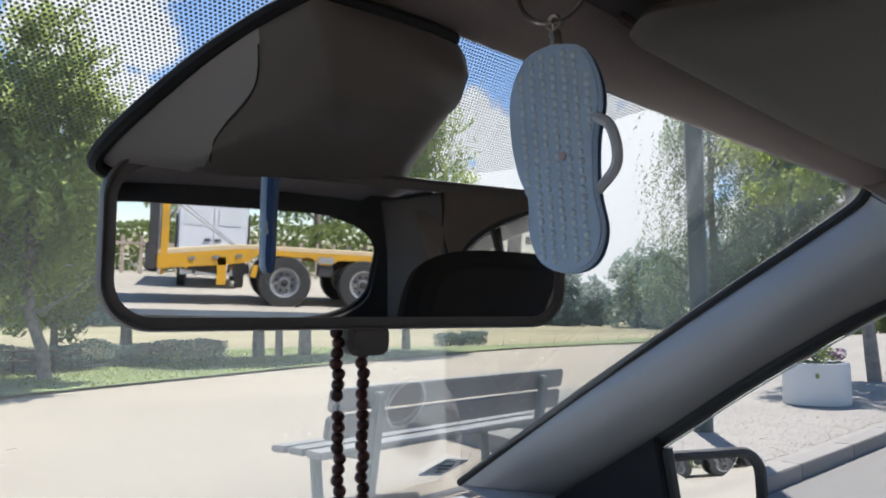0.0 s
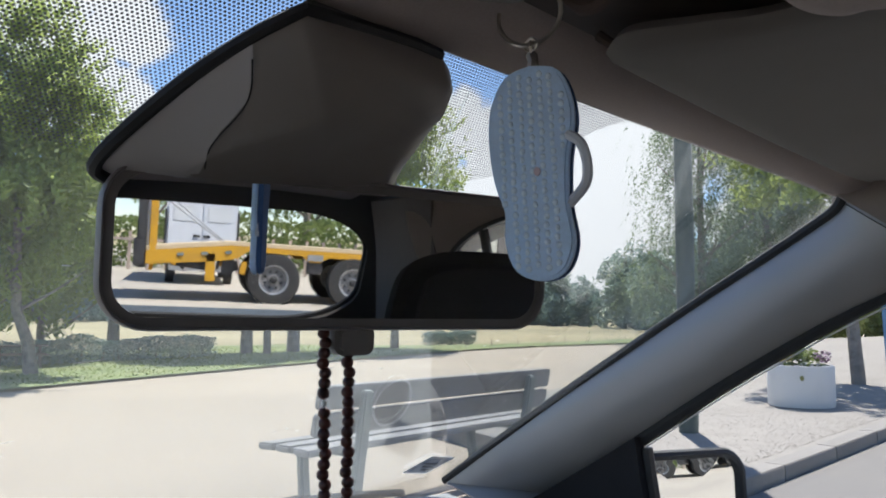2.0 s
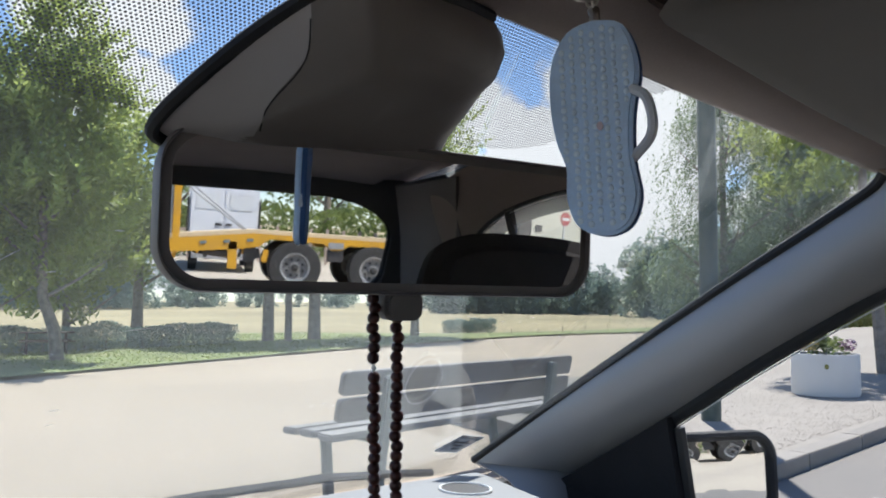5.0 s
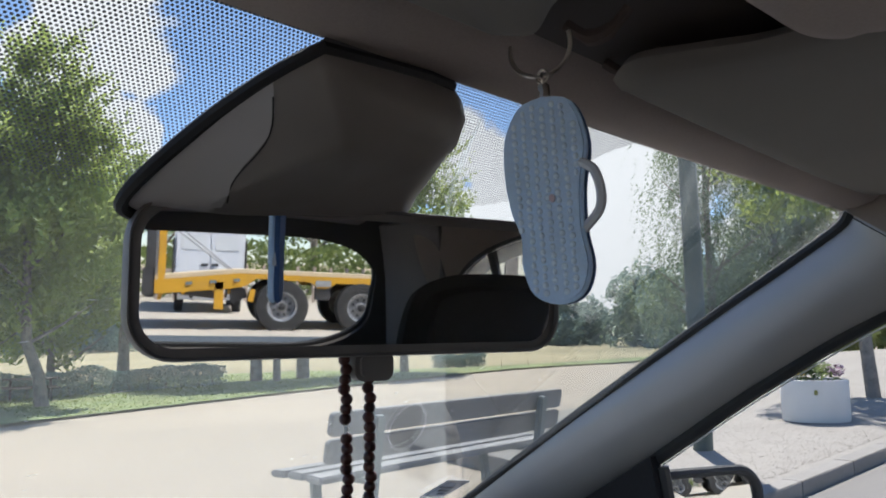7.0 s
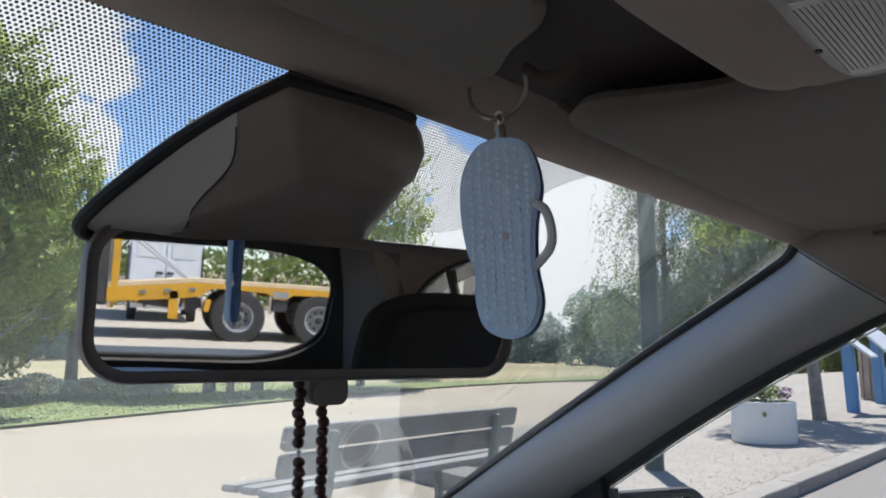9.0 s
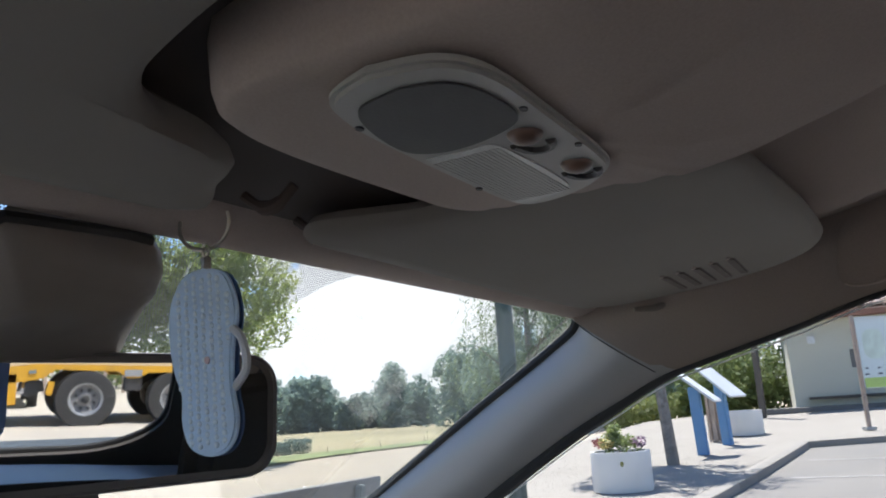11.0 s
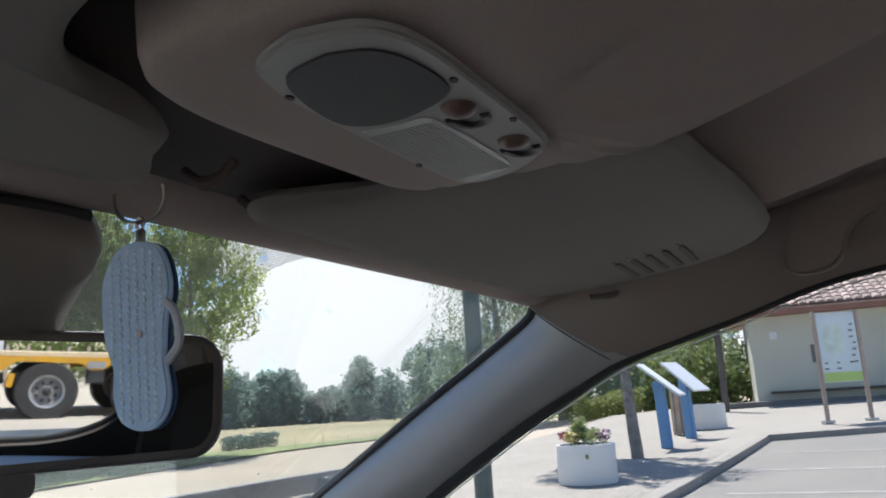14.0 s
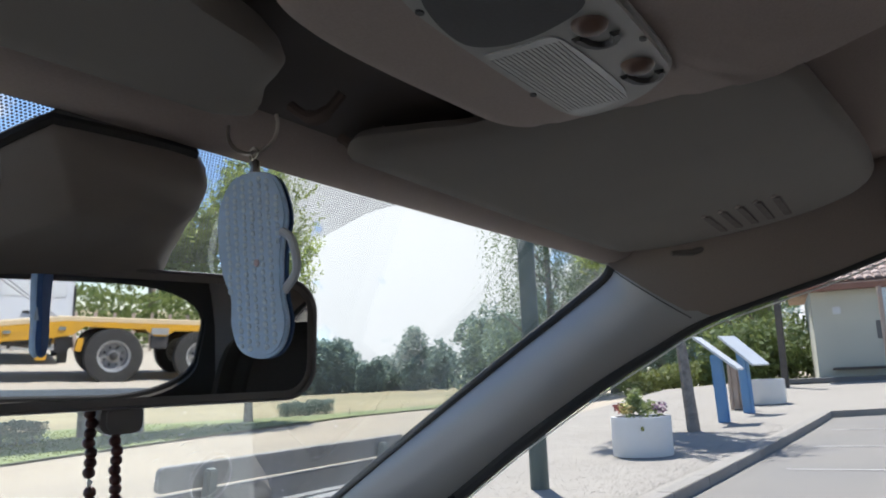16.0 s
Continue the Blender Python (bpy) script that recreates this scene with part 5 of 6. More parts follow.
def hedge(name, p, q, width, height, label, leaf, count, size, category="hedge", seed=3, z=None, uneven=0.25):
    rng = random.Random(seed)
    a, b = Vector(p), Vector(q)
    t = thing(name, label, category, at=pose(a.x, a.y, lie(a.x, a.y) if z is None else z))
    bm = bmesh.new()
    n = Vector((-(b - a).y, (b - a).x, 0)).normalized()
    for _ in range(count):
        s = rng.random()
        c = (b - a) * s
        h = height * (0.84 + uneven * noise.noise(Vector((s * 9, seed, 0.3))))
        pp = Vector((c.x, c.y, 0)) + n * rng.uniform(-width / 2, width / 2) + Vector((0, 0, h * rng.random() ** 0.7 + lie(a.x + c.x, a.y + c.y) - lie(a.x, a.y)))
        d = Vector((rng.gauss(0, 1), rng.gauss(0, 1), rng.gauss(0, 1))).normalized()
        e = d.orthogonal().normalized()
        s2 = size * rng.uniform(0.6, 1.4)
        bm.faces.new([bm.verts.new(pp - d * s2), bm.verts.new(pp + e * s2 * 0.5), bm.verts.new(pp + d * s2), bm.verts.new(pp - e * s2 * 0.5)])
    part("foliage", bm, leaf, t, flat=True)
    bm = bmesh.new()
    k = max(2, int((b - a).length / 0.5))
    for i in range(k):
        c = (b - a) * ((i + 0.5) / k)
        z0 = lie(a.x + c.x, a.y + c.y) - lie(a.x, a.y)
        tube(bm, [(c.x, c.y, z0 - 0.05), (c.x + rng.uniform(-.1, .1), c.y, z0 + height * 0.5)], [0.025, 0.012], 5)
    part("stems", bm, M_BARK, t, "woody stems")
    return t


tree(6.05, 16.6, 7.25, 1.95, 0.12, "broad green tree with forked grey trunk on the grass", M_LEAF2, clumps=165, per=165, size=0.105, low=0.18, lean=-0.35, seed=11, habit="upright")
tree(4.9, 18.2, 5.2, 2.3, 0.08, "low dense green tree behind the roadside tree", M_LEAF, clumps=110, per=140, size=0.105, low=0.16, seed=23, habit="upright")
tree(8.0, 21.5, 5.2, 2.0, 0.12, "bright green bushy tree on the grass", M_LEAF2, clumps=120, per=140, size=0.110, low=0.12, seed=24, habit="upright")
tree(10.8, 23.4, 5.4, 1.9, 0.17, "green tree with straight trunk on the grass", M_LEAF, clumps=130, per=90, size=0.14, low=0.32, seed=12, habit="upright")
tree(13.7, 20.7, 8.3, 2.6, 0.16, "green tree with straight trunk on the grass", M_LEAF, clumps=130, per=80, size=0.14, low=0.36, seed=13)
tree(14.1, 20.2, 9.0, 2.2, 0.10, "slim green tree on the grass", M_LEAF, clumps=60, per=80, size=0.11, low=0.42, seed=14)
tree(15.3, 20.5, 8.3, 2.6, 0.18, "green tree with stout trunk on the grass", M_LEAF, clumps=130, per=80, size=0.14, low=0.36, seed=15)
tree(19.6, 20.3, 9.6, 2.5, 0.14, "light green roadside tree", M_LEAF2, clumps=130, per=140, size=0.115, low=0.16, seed=16, habit="upright")
tree(29.4, 13.2, 11.3, 3.9, 0.22, "tall weeping birch with sparse foliage", M_BIRCH, clumps=270, per=126, size=0.078, low=0.05, seed=17, habit="weeping")
tree(33.9, 12.3, 10.0, 3.4, 0.22, "weeping birch with sparse foliage", M_BIRCH, clumps=270, per=126, size=0.085, low=0.05, seed=18, habit="weeping")
tree(38.0, 11.5, 8.8, 3.4, 0.25, "green broadleaf tree behind the pavement", M_LEAF, clumps=150, per=90, size=0.15, low=0.08, seed=19, habit="upright")
tree(48.0, 9.0, 9.0, 3.8, 0.25, "green broadleaf tree beside the building", M_LEAF, clumps=90, per=90, size=0.14, low=0.10, seed=20)
tree(12.1, 3.17, 6.2, 1.12, 0.080, "small yellow-green street tree with mottled trunk in the pavement", M_LEAF2, clumps=70, per=90, size=0.075, low=0.40, lean=0.42, leany=0.33, seed=21, z0=lie(12.1, 3.17) + 0.1, crown_y=1.25, habit="upright")

# far woods across the field
def woods(name, a0, a1, dist, height, count, seed, leaf):
    rng = random.Random(seed)
    t = tagged(thing(name, "dark line of woodland across the field", "woodland"), kind="stuff")
    bm = bmesh.new()
    for k in range(count // 7):
        a = radians(rng.uniform(a0, a1))
        d = dist * rng.uniform(0.93, 1.10)
        x, y = d * math.sin(a), d * math.cos(a)
        h = height * (0.66 + 0.4 * noise.noise(Vector((math.degrees(a) * 0.33, seed, 0.0))) + rng.uniform(-0.14, 0.20))
        wide, fir, z = h * rng.uniform(0.25, 0.38), rng.random() < 0.06, lie(x, y)
        for _ in range(48):
            u = rng.random()
            w = wide * ((1.0 - u) * 0.75 if fir else math.sqrt(max(0.03, 1 - (2 * u - 0.85) ** 2 / 1.33)))
            q, f = rng.uniform(0, 2 * math.pi), math.sqrt(rng.random())
            leaves(bm, rng, (x + w * f * math.cos(q), y + w * f * math.sin(q), z + h * u), (0.55, 0.55, 0.6), 28, 0.20)
    part("crowns", bm, leaf, t, flat=True)
    return t


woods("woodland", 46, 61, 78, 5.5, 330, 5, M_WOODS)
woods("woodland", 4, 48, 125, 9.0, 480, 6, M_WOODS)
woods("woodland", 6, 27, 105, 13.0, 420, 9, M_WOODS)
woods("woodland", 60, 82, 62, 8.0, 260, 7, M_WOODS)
tagged(hedge("hedge", (4.5, 19.4), (12.2, 20.2), 0.6, 0.75, "clipped low hedge in the grass", M_WOODS, 15000, 0.036, seed=5))
hedge("hedge", (21.9, 21.0), (24.2, 20.5), 0.6, 0.65, "short dark hedge by the field", M_WOODS, 5000, 0.04, seed=6)
hedge("shrub_border", (25.5, 9.0), (28.5, 4.8), 1.8, 1.0, "bright green shrub border behind the pavement", M_SHRUB, 6500, 0.09, category="shrubs", seed=7, uneven=0.7)
hedge("shrub_border", (26.0, 6.2), (29.0, 3.6), 1.6, 1.75, "mixed green shrubs beside the building", M_LEAF, 6500, 0.10, category="shrubs", seed=8, uneven=0.8)
# lawn blades
M_GRASS = leaf_material("grass_blade", (0.19, 0.235, 0.085), (0.38, 0.46, 0.15))
bm = bmesh.new()
rng = random.Random(4)
for _ in range(9000):
    t = rng.uniform(0.30, 0.62)
    e = edge_far(t)
    f = rng.random()
    x, y = e[0] + rng.uniform(-0.5, 0.5) + f, e[1] + 0.15 + f * 9
    z = lie(x, y) + 0.03
    a, h = rng.uniform(0, 6.28), rng.uniform(0.015, 0.04)
    bm.faces.new([bm.verts.new((x - 0.02 * math.cos(a), y - 0.02 * math.sin(a), z)), bm.verts.new((x + 0.02 * math.cos(a), y + 0.02 * math.sin(a), z)), bm.verts.new((x + rng.uniform(-.04, .04), y + rng.uniform(-.04, .04), z + h))])
tagged(part("grass", bm, M_GRASS, None, flat=True), "tufts of mown grass", "grass", kind="stuff")

# ---- street furniture ----
M_BENCH = material("grey_bench_wood", (0.24, 0.235, 0.235), 0.6, vary=0.25, scale=5, fine=0.2, bump=0.3, bump_scale=60, obj_vary=0.12)
M_BENCHLEG = material("painted_steel_leg", (0.16, 0.19, 0.19), 0.5, vary=0.15, scale=10)
M_CONC = material("white_concrete", (0.74, 0.73, 0.70), 0.85, vary=0.06, scale=3, fine=0.06, bump=0.3, bump_scale=70, dirt=(0.5, 0.48, 0.44), dirt_amount=0.35, dirt_scale=3)
M_SOIL = material("soil", (0.05, 0.038, 0.028), 0.95, vary=0.3, scale=10, bump=0.6, bump_scale=30)
M_PINK = material("pink_petal", (0.42, 0.24, 0.33), 0.6, island=0.3)
M_YELLOW = material("yellow_petal", (0.62, 0.50, 0.16), 0.6, island=0.2)
M_BADGE = material("olive_badge", (0.20, 0.20, 0.05), 0.5, vary=0.2, scale=40)
M_REDP = material("red_petal", (0.42, 0.10, 0.10), 0.6, island=0.3)
M_POLE = material("green_pole", (0.055, 0.085, 0.075), 0.5, vary=0.2, scale=4, fine=0.1, dirt=(0.16, 0.17, 0.16), dirt_amount=0.4, dirt_scale=6)
M_BLUE = material("blue_post_paint", (0.12, 0.27, 0.50), 0.5, vary=0.12, scale=4, dirt=(0.2, 0.27, 0.34), dirt_amount=0.4, dirt_scale=4)
M_PANEL = material("pale_panel", (0.62, 0.64, 0.65), 0.35, vary=0.06, scale=4)
M_WOOD = material("brown_post_wood", (0.40, 0.315, 0.26), 0.75, vary=0.25, scale=5, fine=0.2, bump=0.3, bump_scale=60, dirt=(0.42, 0.36, 0.32), dirt_amount=0.5, dirt_scale=3)


def bench(at):
    """Park bench of two backrest and three seat planks on steel supports; local y is its facing."""
    t = thing("bench", "weathered grey wooden park bench on steel legs", "bench", at=at)
    L = 2.22
    for y, z, w, r in ((0.09, 0.435, 0.135, 2), (0.25, 0.44, 0.135, 0), (0.41, 0.437, 0.135, -2)):
        part("seat_plank", boxed((0, y, z), (L, w, 0.040), (r, 0, 0), 0.010), M_BENCH, t)
    for z, y in ((0.595, -0.020), (0.745, -0.055)):
        ends = rounded(L, 0.135, 0.030, 4)
        part("back_plank", slab(ends, 0.038, 0.006, Matrix(((1, 0, 0, 0), (0, -0.21, -0.978, y + 0.019), (0, 0.978, -0.21, z), (0, 0, 0, 1)))), M_BENCH, t)
    for x in (-0.80, 0.80):
        part("back_support", boxed((x, -0.058, 0.385), (0.075, 0.050, 0.78), (9, 0, 0), 0.010), M_BENCHLEG, t)
        part("front_leg", boxed((x - 0.02, 0.41, 0.20), (0.065, 0.05, 0.42), (-6, 0, 0), 0.010), M_BENCHLEG, t)
        part("cross_bar", boxed((x, 0.2, 0.400), (0.05, 0.46, 0.035), bevel=0.008), M_BENCHLEG, t)
        for z, y in ((0.605, -0.092), (0.752, -0.117)):
            bm = bmesh.new()
            bmesh.ops.create_uvsphere(bm, u_segments=8, v_segments=5, radius=0.015)
            bm.transform(pose(x, y, z))
            part("bolt", bm, M_STEEL, t, "bright bolt head")
    return t


def planter(x, y, r, h, label, seed, flowers=True):
    rng = random.Random(seed)
    z = lie(x, y) + 0.105
    t = thing("planter", label, "planter", at=pose(x, y, z))
    bm = bmesh.new()
    rows = []
    for rr, zz in ((0.0, 0.0), (r * 0.985, 0.0), (r, 0.03), (r, h - 0.03), (r * 0.985, h), (r * 0.88, h), (r * 0.865, h - 0.05), (r * 0.86, h - 0.12)):
        rows.append([(rr * math.cos(a), rr * math.sin(a), zz) for a in [2 * math.pi * k / 36 for k in range(37)]])
    grid_surface(bm, rows)
    bmesh.ops.remove_doubles(bm, verts=bm.verts, dist=1e-5)
    part("tub", bm, M_CONC, t, "white concrete tub")
    part("earth", slab([(0.87 * r * math.cos(a), 0.87 * r * math.sin(a)) for a in [2 * math.pi * k / 24 for k in range(24)]], 0.05, 0.0, pose(0, 0, h - 0.13)), M_SOIL, t, "dark soil")
    if flowers:
        bm = bmesh.new()
        for k in range(18):
            a, q = rng.uniform(0, 6.28), r * 0.58 * rng.random() ** 0.5
            leaves(bm, rng, (q * math.cos(a), q * math.sin(a), h + rng.uniform(0.0, 0.16)), (0.085, 0.085, 0.08), 26, 0.030)
        leaves(bm, rng, (0.0, 0.05, h + 0.20), (0.11, 0.11, 0.14), 150, 0.040)
        part("foliage", bm, M_LEAF, t, flat=True)
        for mat, name, c in ((M_PINK, "pink_flowers", (0.08, -0.22, 0)), (M_YELLOW, "yellow_flowers", (-0.12, 0.13, 0)), (M_REDP, "red_flowers", (-0.06, 0.23, 0))):
            bm = bmesh.new()
            leaves(bm, rng, (c[0], c[1], h + 0.10), (0.12, 0.10, 0.07), 120, 0.022)
            part(name, bm, mat, t, name.replace("_", " "), flat=True)
        bm = slab([(0.022 * math.cos(a), 0.030 * math.sin(a)) for a in [2 * math.pi * k / 12 for k in range(12)]], 0.012)
        wx, wy = -math.cos(0.02), -math.sin(0.02) - 0.35
        d = Vector((wx, wy, 0)).normalized()
        side = Vector((-d.y, d.x, 0))
        bm.transform(Matrix(((side.x, 0, d.x, d.x * (r - 0.004)), (side.y, 0, d.y, d.y * (r - 0.004)), (0, 1, 0, h * 0.72), (0, 0, 0, 1))))
        part("badge", bm, M_BADGE, t, "small olive badge")
    return t


bench(pose(3.80, 3.45, lie(3.8, 3.4) - 0.02, 0, 0, 1.2))
planter(9.38, 3.06, 0.355, 0.455, "white round concrete planter with pink and yellow flowers", 31)
planter(17.1, 3.08, 0.44, 0.49, "white round concrete planter on the pavement", 32, False)
# lamp pole
pole = thing("lamp_pole", "slim dark green lamp pole on the pavement", "lamp pole", at=pose(6.80, 3.20, lie(6.8, 3.2) + 0.1))
bm = bmesh.new()
tube(bm, [(0, 0, -0.05), (0, 0, 0.9), (0, 0, 2.0), (0, 0, 6.5)], [0.088, 0.085, 0.082, 0.07], 16)
part("shaft", bm, M_POLE, pole)
bm = bmesh.new()
tube(bm, [(0, 0, 6.5), (0.2, 0.1, 6.8), (0.7, 0.3, 6.9)], [0.05, 0.045, 0.07], 10)
part("lamp_head", bm, M_POLE, pole)

# two slanted information lecterns on blue posts
def lectern(x, y, turn):
    z = lie(x, y) + 0.105
    t = thing("information_lectern", "blue-posted lectern with slanted white panel", "sign", "information lecterns", at=pose(x, y, z, 0, 0, turn))
    part("post", boxed((0, 0, 0.54), (0.12, 0.18, 1.12), (2, 0, 0), 0.015), M_BLUE, t)
    part("panel", boxed((0, 0.02, 1.12), (0.52, 0.86, 0.035), (-40, 0, 0), 0.006), M_PANEL, t, "slanted pale panel")
    return t


lectern(13.45, 3.05, 180)
lectern(15.1, 2.98, 158)
bn = thing("litter_bin", "narrow rust-brown wooden litter bin", "bin", at=pose(15.86, 3.30, lie(15.86, 3.3) + 0.1))
for k in range(8):
    a = 2 * math.pi * k / 8
    part("slat", boxed((0.13 * math.cos(a), 0.13 * math.sin(a), 0.45), (0.03, 0.09, 0.86), (0, 0, math.degrees(a)), 0.006), M_WOOD, bn)

# notice board
M_PAPER = material("notice_paper", (0.62, 0.70, 0.72), 0.5, vary=0.05, scale=3)
M_GREEN = material("notice_green", (0.42, 0.58, 0.18), 0.5, vary=0.05, scale=3)
M_PALEG = material("notice_map_green", (0.58, 0.68, 0.62), 0.5, vary=0.3, scale=6)
M_INK = material("notice_ink", (0.07, 0.09, 0.12), 0.5)
p0, p1 = Vector((16.85, 0.76)), Vector((17.35, 0.02))
bmid, bdir = (p0 + p1) / 2, (p1 - p0).normalized()
board = thing("notice_board", "tall notice board with map poster between two wooden posts", "notice board", at=Matrix.Translation((bmid.x, bmid.y, lie(bmid.x, bmid.y) + 0.105)) @ pose(0, 0, 0, 0, 0, math.degrees(math.atan2(bdir.y, bdir.x))))
BW = (p1 - p0).length
for sx in (-1, 1):
    part("post", boxed((sx * BW / 2, 0, 1.06), (0.07, 0.075, 2.16), bevel=0.012), M_WOOD, board, "weathered brown wooden post")
    part("foot", boxed((sx * BW / 2, 0, 0.03), (0.2, 0.16, 0.06), bevel=0.01), M_STEEL, board)
back = part("panel", boxed((0, 0.0, 1.43), (BW - 0.10, 0.03, 1.34), bevel=0.004), M_PAPER, board, "pale map poster")
part("panel_header", boxed((0, -0.019, 2.06), (BW - 0.12, 0.006, 0.05)), M_PANEL, back)
part("panel_footer", boxed((0, -0.019, 0.86), (BW - 0.12, 0.006, 0.18)), M_GREEN, back)
part("map_area", slab(rounded(0.42, 0.56, 0.16, 5), 0.004, 0, Matrix(((1, 0, 0, -0.10), (0, 0, -1, -0.016), (0, 1, 0, 1.58), (0, 0, 0, 1)))), M_PALEG, back)
rng = random.Random(9)
for k in range(12):
    u, v = ((0.30, 1.86 - 0.12 * k) if k < 7 else (-0.32 + 0.27 * ((k - 7) % 3), 1.13 - 0.11 * ((k - 7) // 3)))
    part("text_bar", boxed((u + rng.uniform(-.03, .03), -0.018, v), (rng.uniform(0.05, 0.10), 0.004, 0.030)), M_INK, back)

# ---- low building with tiled roof ----
M_WALL = material("pale_green_render", (0.52, 0.52, 0.44), 0.9, vary=0.08, scale=0.8, fine=0.06, bump=0.25, bump_scale=40, dirt=(0.36, 0.36, 0.31), dirt_amount=0.4, dirt_scale=0.9)
M_TILE = material("weathered_roof_tile", (0.31, 0.235, 0.205), 0.85, vary=0.2, scale=4, fine=0.15, island=0.35)
M_OLDWOOD = material("dark_weathered_wood", (0.11, 0.095, 0.08), 0.85, vary=0.3, scale=5, fine=0.2, bump=0.3, bump_scale=60)
M_FASCIA = material("brown_fascia", (0.24, 0.115, 0.08), 0.6, vary=0.15, scale=4)
# dark tone holds the building's shadow along the foot of the wall
M_BASE = material("plinth_in_shade", (0.16, 0.155, 0.148), 0.9, vary=0.12, scale=2, bump=0.2, bump_scale=40)
house = thing("building", "low pale rendered building with brown tiled roof", "building", at=Matrix.Translation((24.06, 2.84, lie(24.06, 2.84) + 0.08)) @ pose(0, 0, 0, 0, 0, -81))
HW, HD, HH = 12.0, 6.0, 2.55
part("wall", boxed((HW / 2, HD / 2, HH / 2), (HW, HD, HH), bevel=0.01), M_WALL, house, "pale grey-green rendered wall")
part("plinth", boxed((HW / 2 + 0.3, -0.5, 0.05), (HW + 2.4, 1.0, 0.14), bevel=0.02), M_BASE, house, "step along the wall, dark for the building's shadow")
part("wall_ledge", boxed((HW / 2 + 0.2, -0.12, 0.34), (HW - 0.3, 0.25, 0.07), bevel=0.01), M_OLDWOOD, house, "dark stone ledge along the wall")
part("fascia", boxed((HW / 2, -0.42, HH + 0.02), (HW + 1.0, 0.04, 0.20), bevel=0.006), M_FASCIA, house, "brown wooden fascia")
part("soffit", boxed((HW / 2, -0.2, HH - 0.06), (HW + 1.0, 0.44, 0.03)), M_FASCIA, house)
part("wall_box", boxed((0.62, -0.05, 1.93), (0.20, 0.10, 0.20), bevel=0.015), M_PANEL, house, "white wall box")
part("wall_patch", boxed((1.75, -0.006, 1.35), (0.42, 0.02, 0.50), bevel=0.003), M_BASE, house, "grey notice plate")
rf = part("roof", boxed((HW / 2, HD / 2, HH + 0.85), (HW + 1.0, 0.1, 0.1)), M_TILE, house, "brown tiled pitched roof")
bm = bmesh.new()
grid_surface(bm, [[(-0.5, -0.45, HH + 0.10), (HW + 0.5, -0.45, HH + 0.10)], [(-0.5, HD / 2, HH + 1.45), (HW + 0.5, HD / 2, HH + 1.45)], [(-0.5, HD + 0.45, HH + 0.10), (HW + 0.5, HD + 0.45, HH + 0.10)]])
me = mesh_from(thick(bm, 0.05), "roof")
me.materials.append(M_TILE)
rf.data = me
bm = bmesh.new()
for r in range(9):
    y, z = -0.50 + r * 0.34, HH + 0.165 + r * 0.34 * 1.35 / 3.45
    for k in range(56):
        x = -0.5 + k * 0.232
        a = [bm.verts.new((x + 0.116 + 0.115 * math.cos(q), y, z + 0.06 * math.sin(q))) for q in [math.pi * j / 4 for j in range(5)]]
        b = [bm.verts.new((x + 0.116 + 0.105 * math.cos(q), y + 0.42, z + 0.42 * 0.39 + 0.045 * math.sin(q) - 0.02)) for q in [math.pi * j / 4 for j in range(5)]]
        for j in range(4):
            bm.faces.new((a[j], a[j + 1], b[j + 1], b[j]))
        bm.faces.new(a)
tagged(part("roof_tile", bm, M_TILE, house, "rounded clay roof tiles"), kind="stuff")
# wooden upright beside it
pst = thing("wooden_post", "dark wooden post beside the building", "post", at=pose(21.95, 3.39, lie(21.95, 3.39) + 0.1))
part("shaft", boxed((0, 0, 1.5), (0.16, 0.16, 3.1), (0, 2, 0), 0.02), M_OLDWOOD, pst)
tagged(pst)

# loose gravel on the pavement
M_PEBBLE = material("pebble", (0.30, 0.27, 0.23), 0.85, vary=0.2, scale=3, island=0.45)
bm = bmesh.new()
rng = random.Random(12)
for _ in range(11000):
    f = rng.random() ** 1.6
    t = rng.uniform(0.0, 0.55)
    a, b = kerb_path(t), back_path(t)
    x, y = a[0] + (b[0] - a[0]) * f, a[1] + 0.18 + (b[1] - a[1] - 0.2) * f
    z, r, q = lie(x, y) + 0.106, rng.uniform(0.005, 0.012), rng.uniform(0, 6.28)
    ring = [bm.verts.new((x + r * math.cos(q + k * 2.094) * rng.uniform(0.7, 1.3), y + r * math.sin(q + k * 2.094), z - 0.002)) for k in range(3)]
    top = bm.verts.new((x + rng.uniform(-0.3, 0.3) * r, y, z + r * 0.35))
    for k in range(3):
        bm.faces.new((ring[k], ring[(k + 1) % 3], top))
tagged(part("loose_gravel", bm, M_PEBBLE, None, flat=True), "loose grey and beige gravel stones", "gravel", kind="stuff")

# picnic table in the grass
pt = thing("picnic_table", "dark wooden picnic table on the grass", "table", at=pose(6.55, 18.72, lie(6.55, 18.72) + 0.03, 0, 0, -16) @ Matrix.Diagonal((0.66, 0.66, 0.66, 1)))
part("tabletop", boxed((0, 0, 0.74), (1.7, 0.75, 0.05), bevel=0.01), M_OLDWOOD, pt)
for sy in (-1, 1):
    part("seat", boxed((0, sy * 0.65, 0.45), (1.7, 0.26, 0.045), bevel=0.01), M_OLDWOOD, pt)
for sx in (-0.6, 0.6):
    for sy in (-1, 1):
        part("leg", boxed((sx, sy * 0.3, 0.37), (0.06, 0.08, 0.82), (sy * 28, 0, 0), 0.008), M_OLDWOOD, pt)
    part("cross_beam", boxed((sx, 0, 0.42), (0.06, 1.5, 0.07), bevel=0.008), M_OLDWOOD, pt)
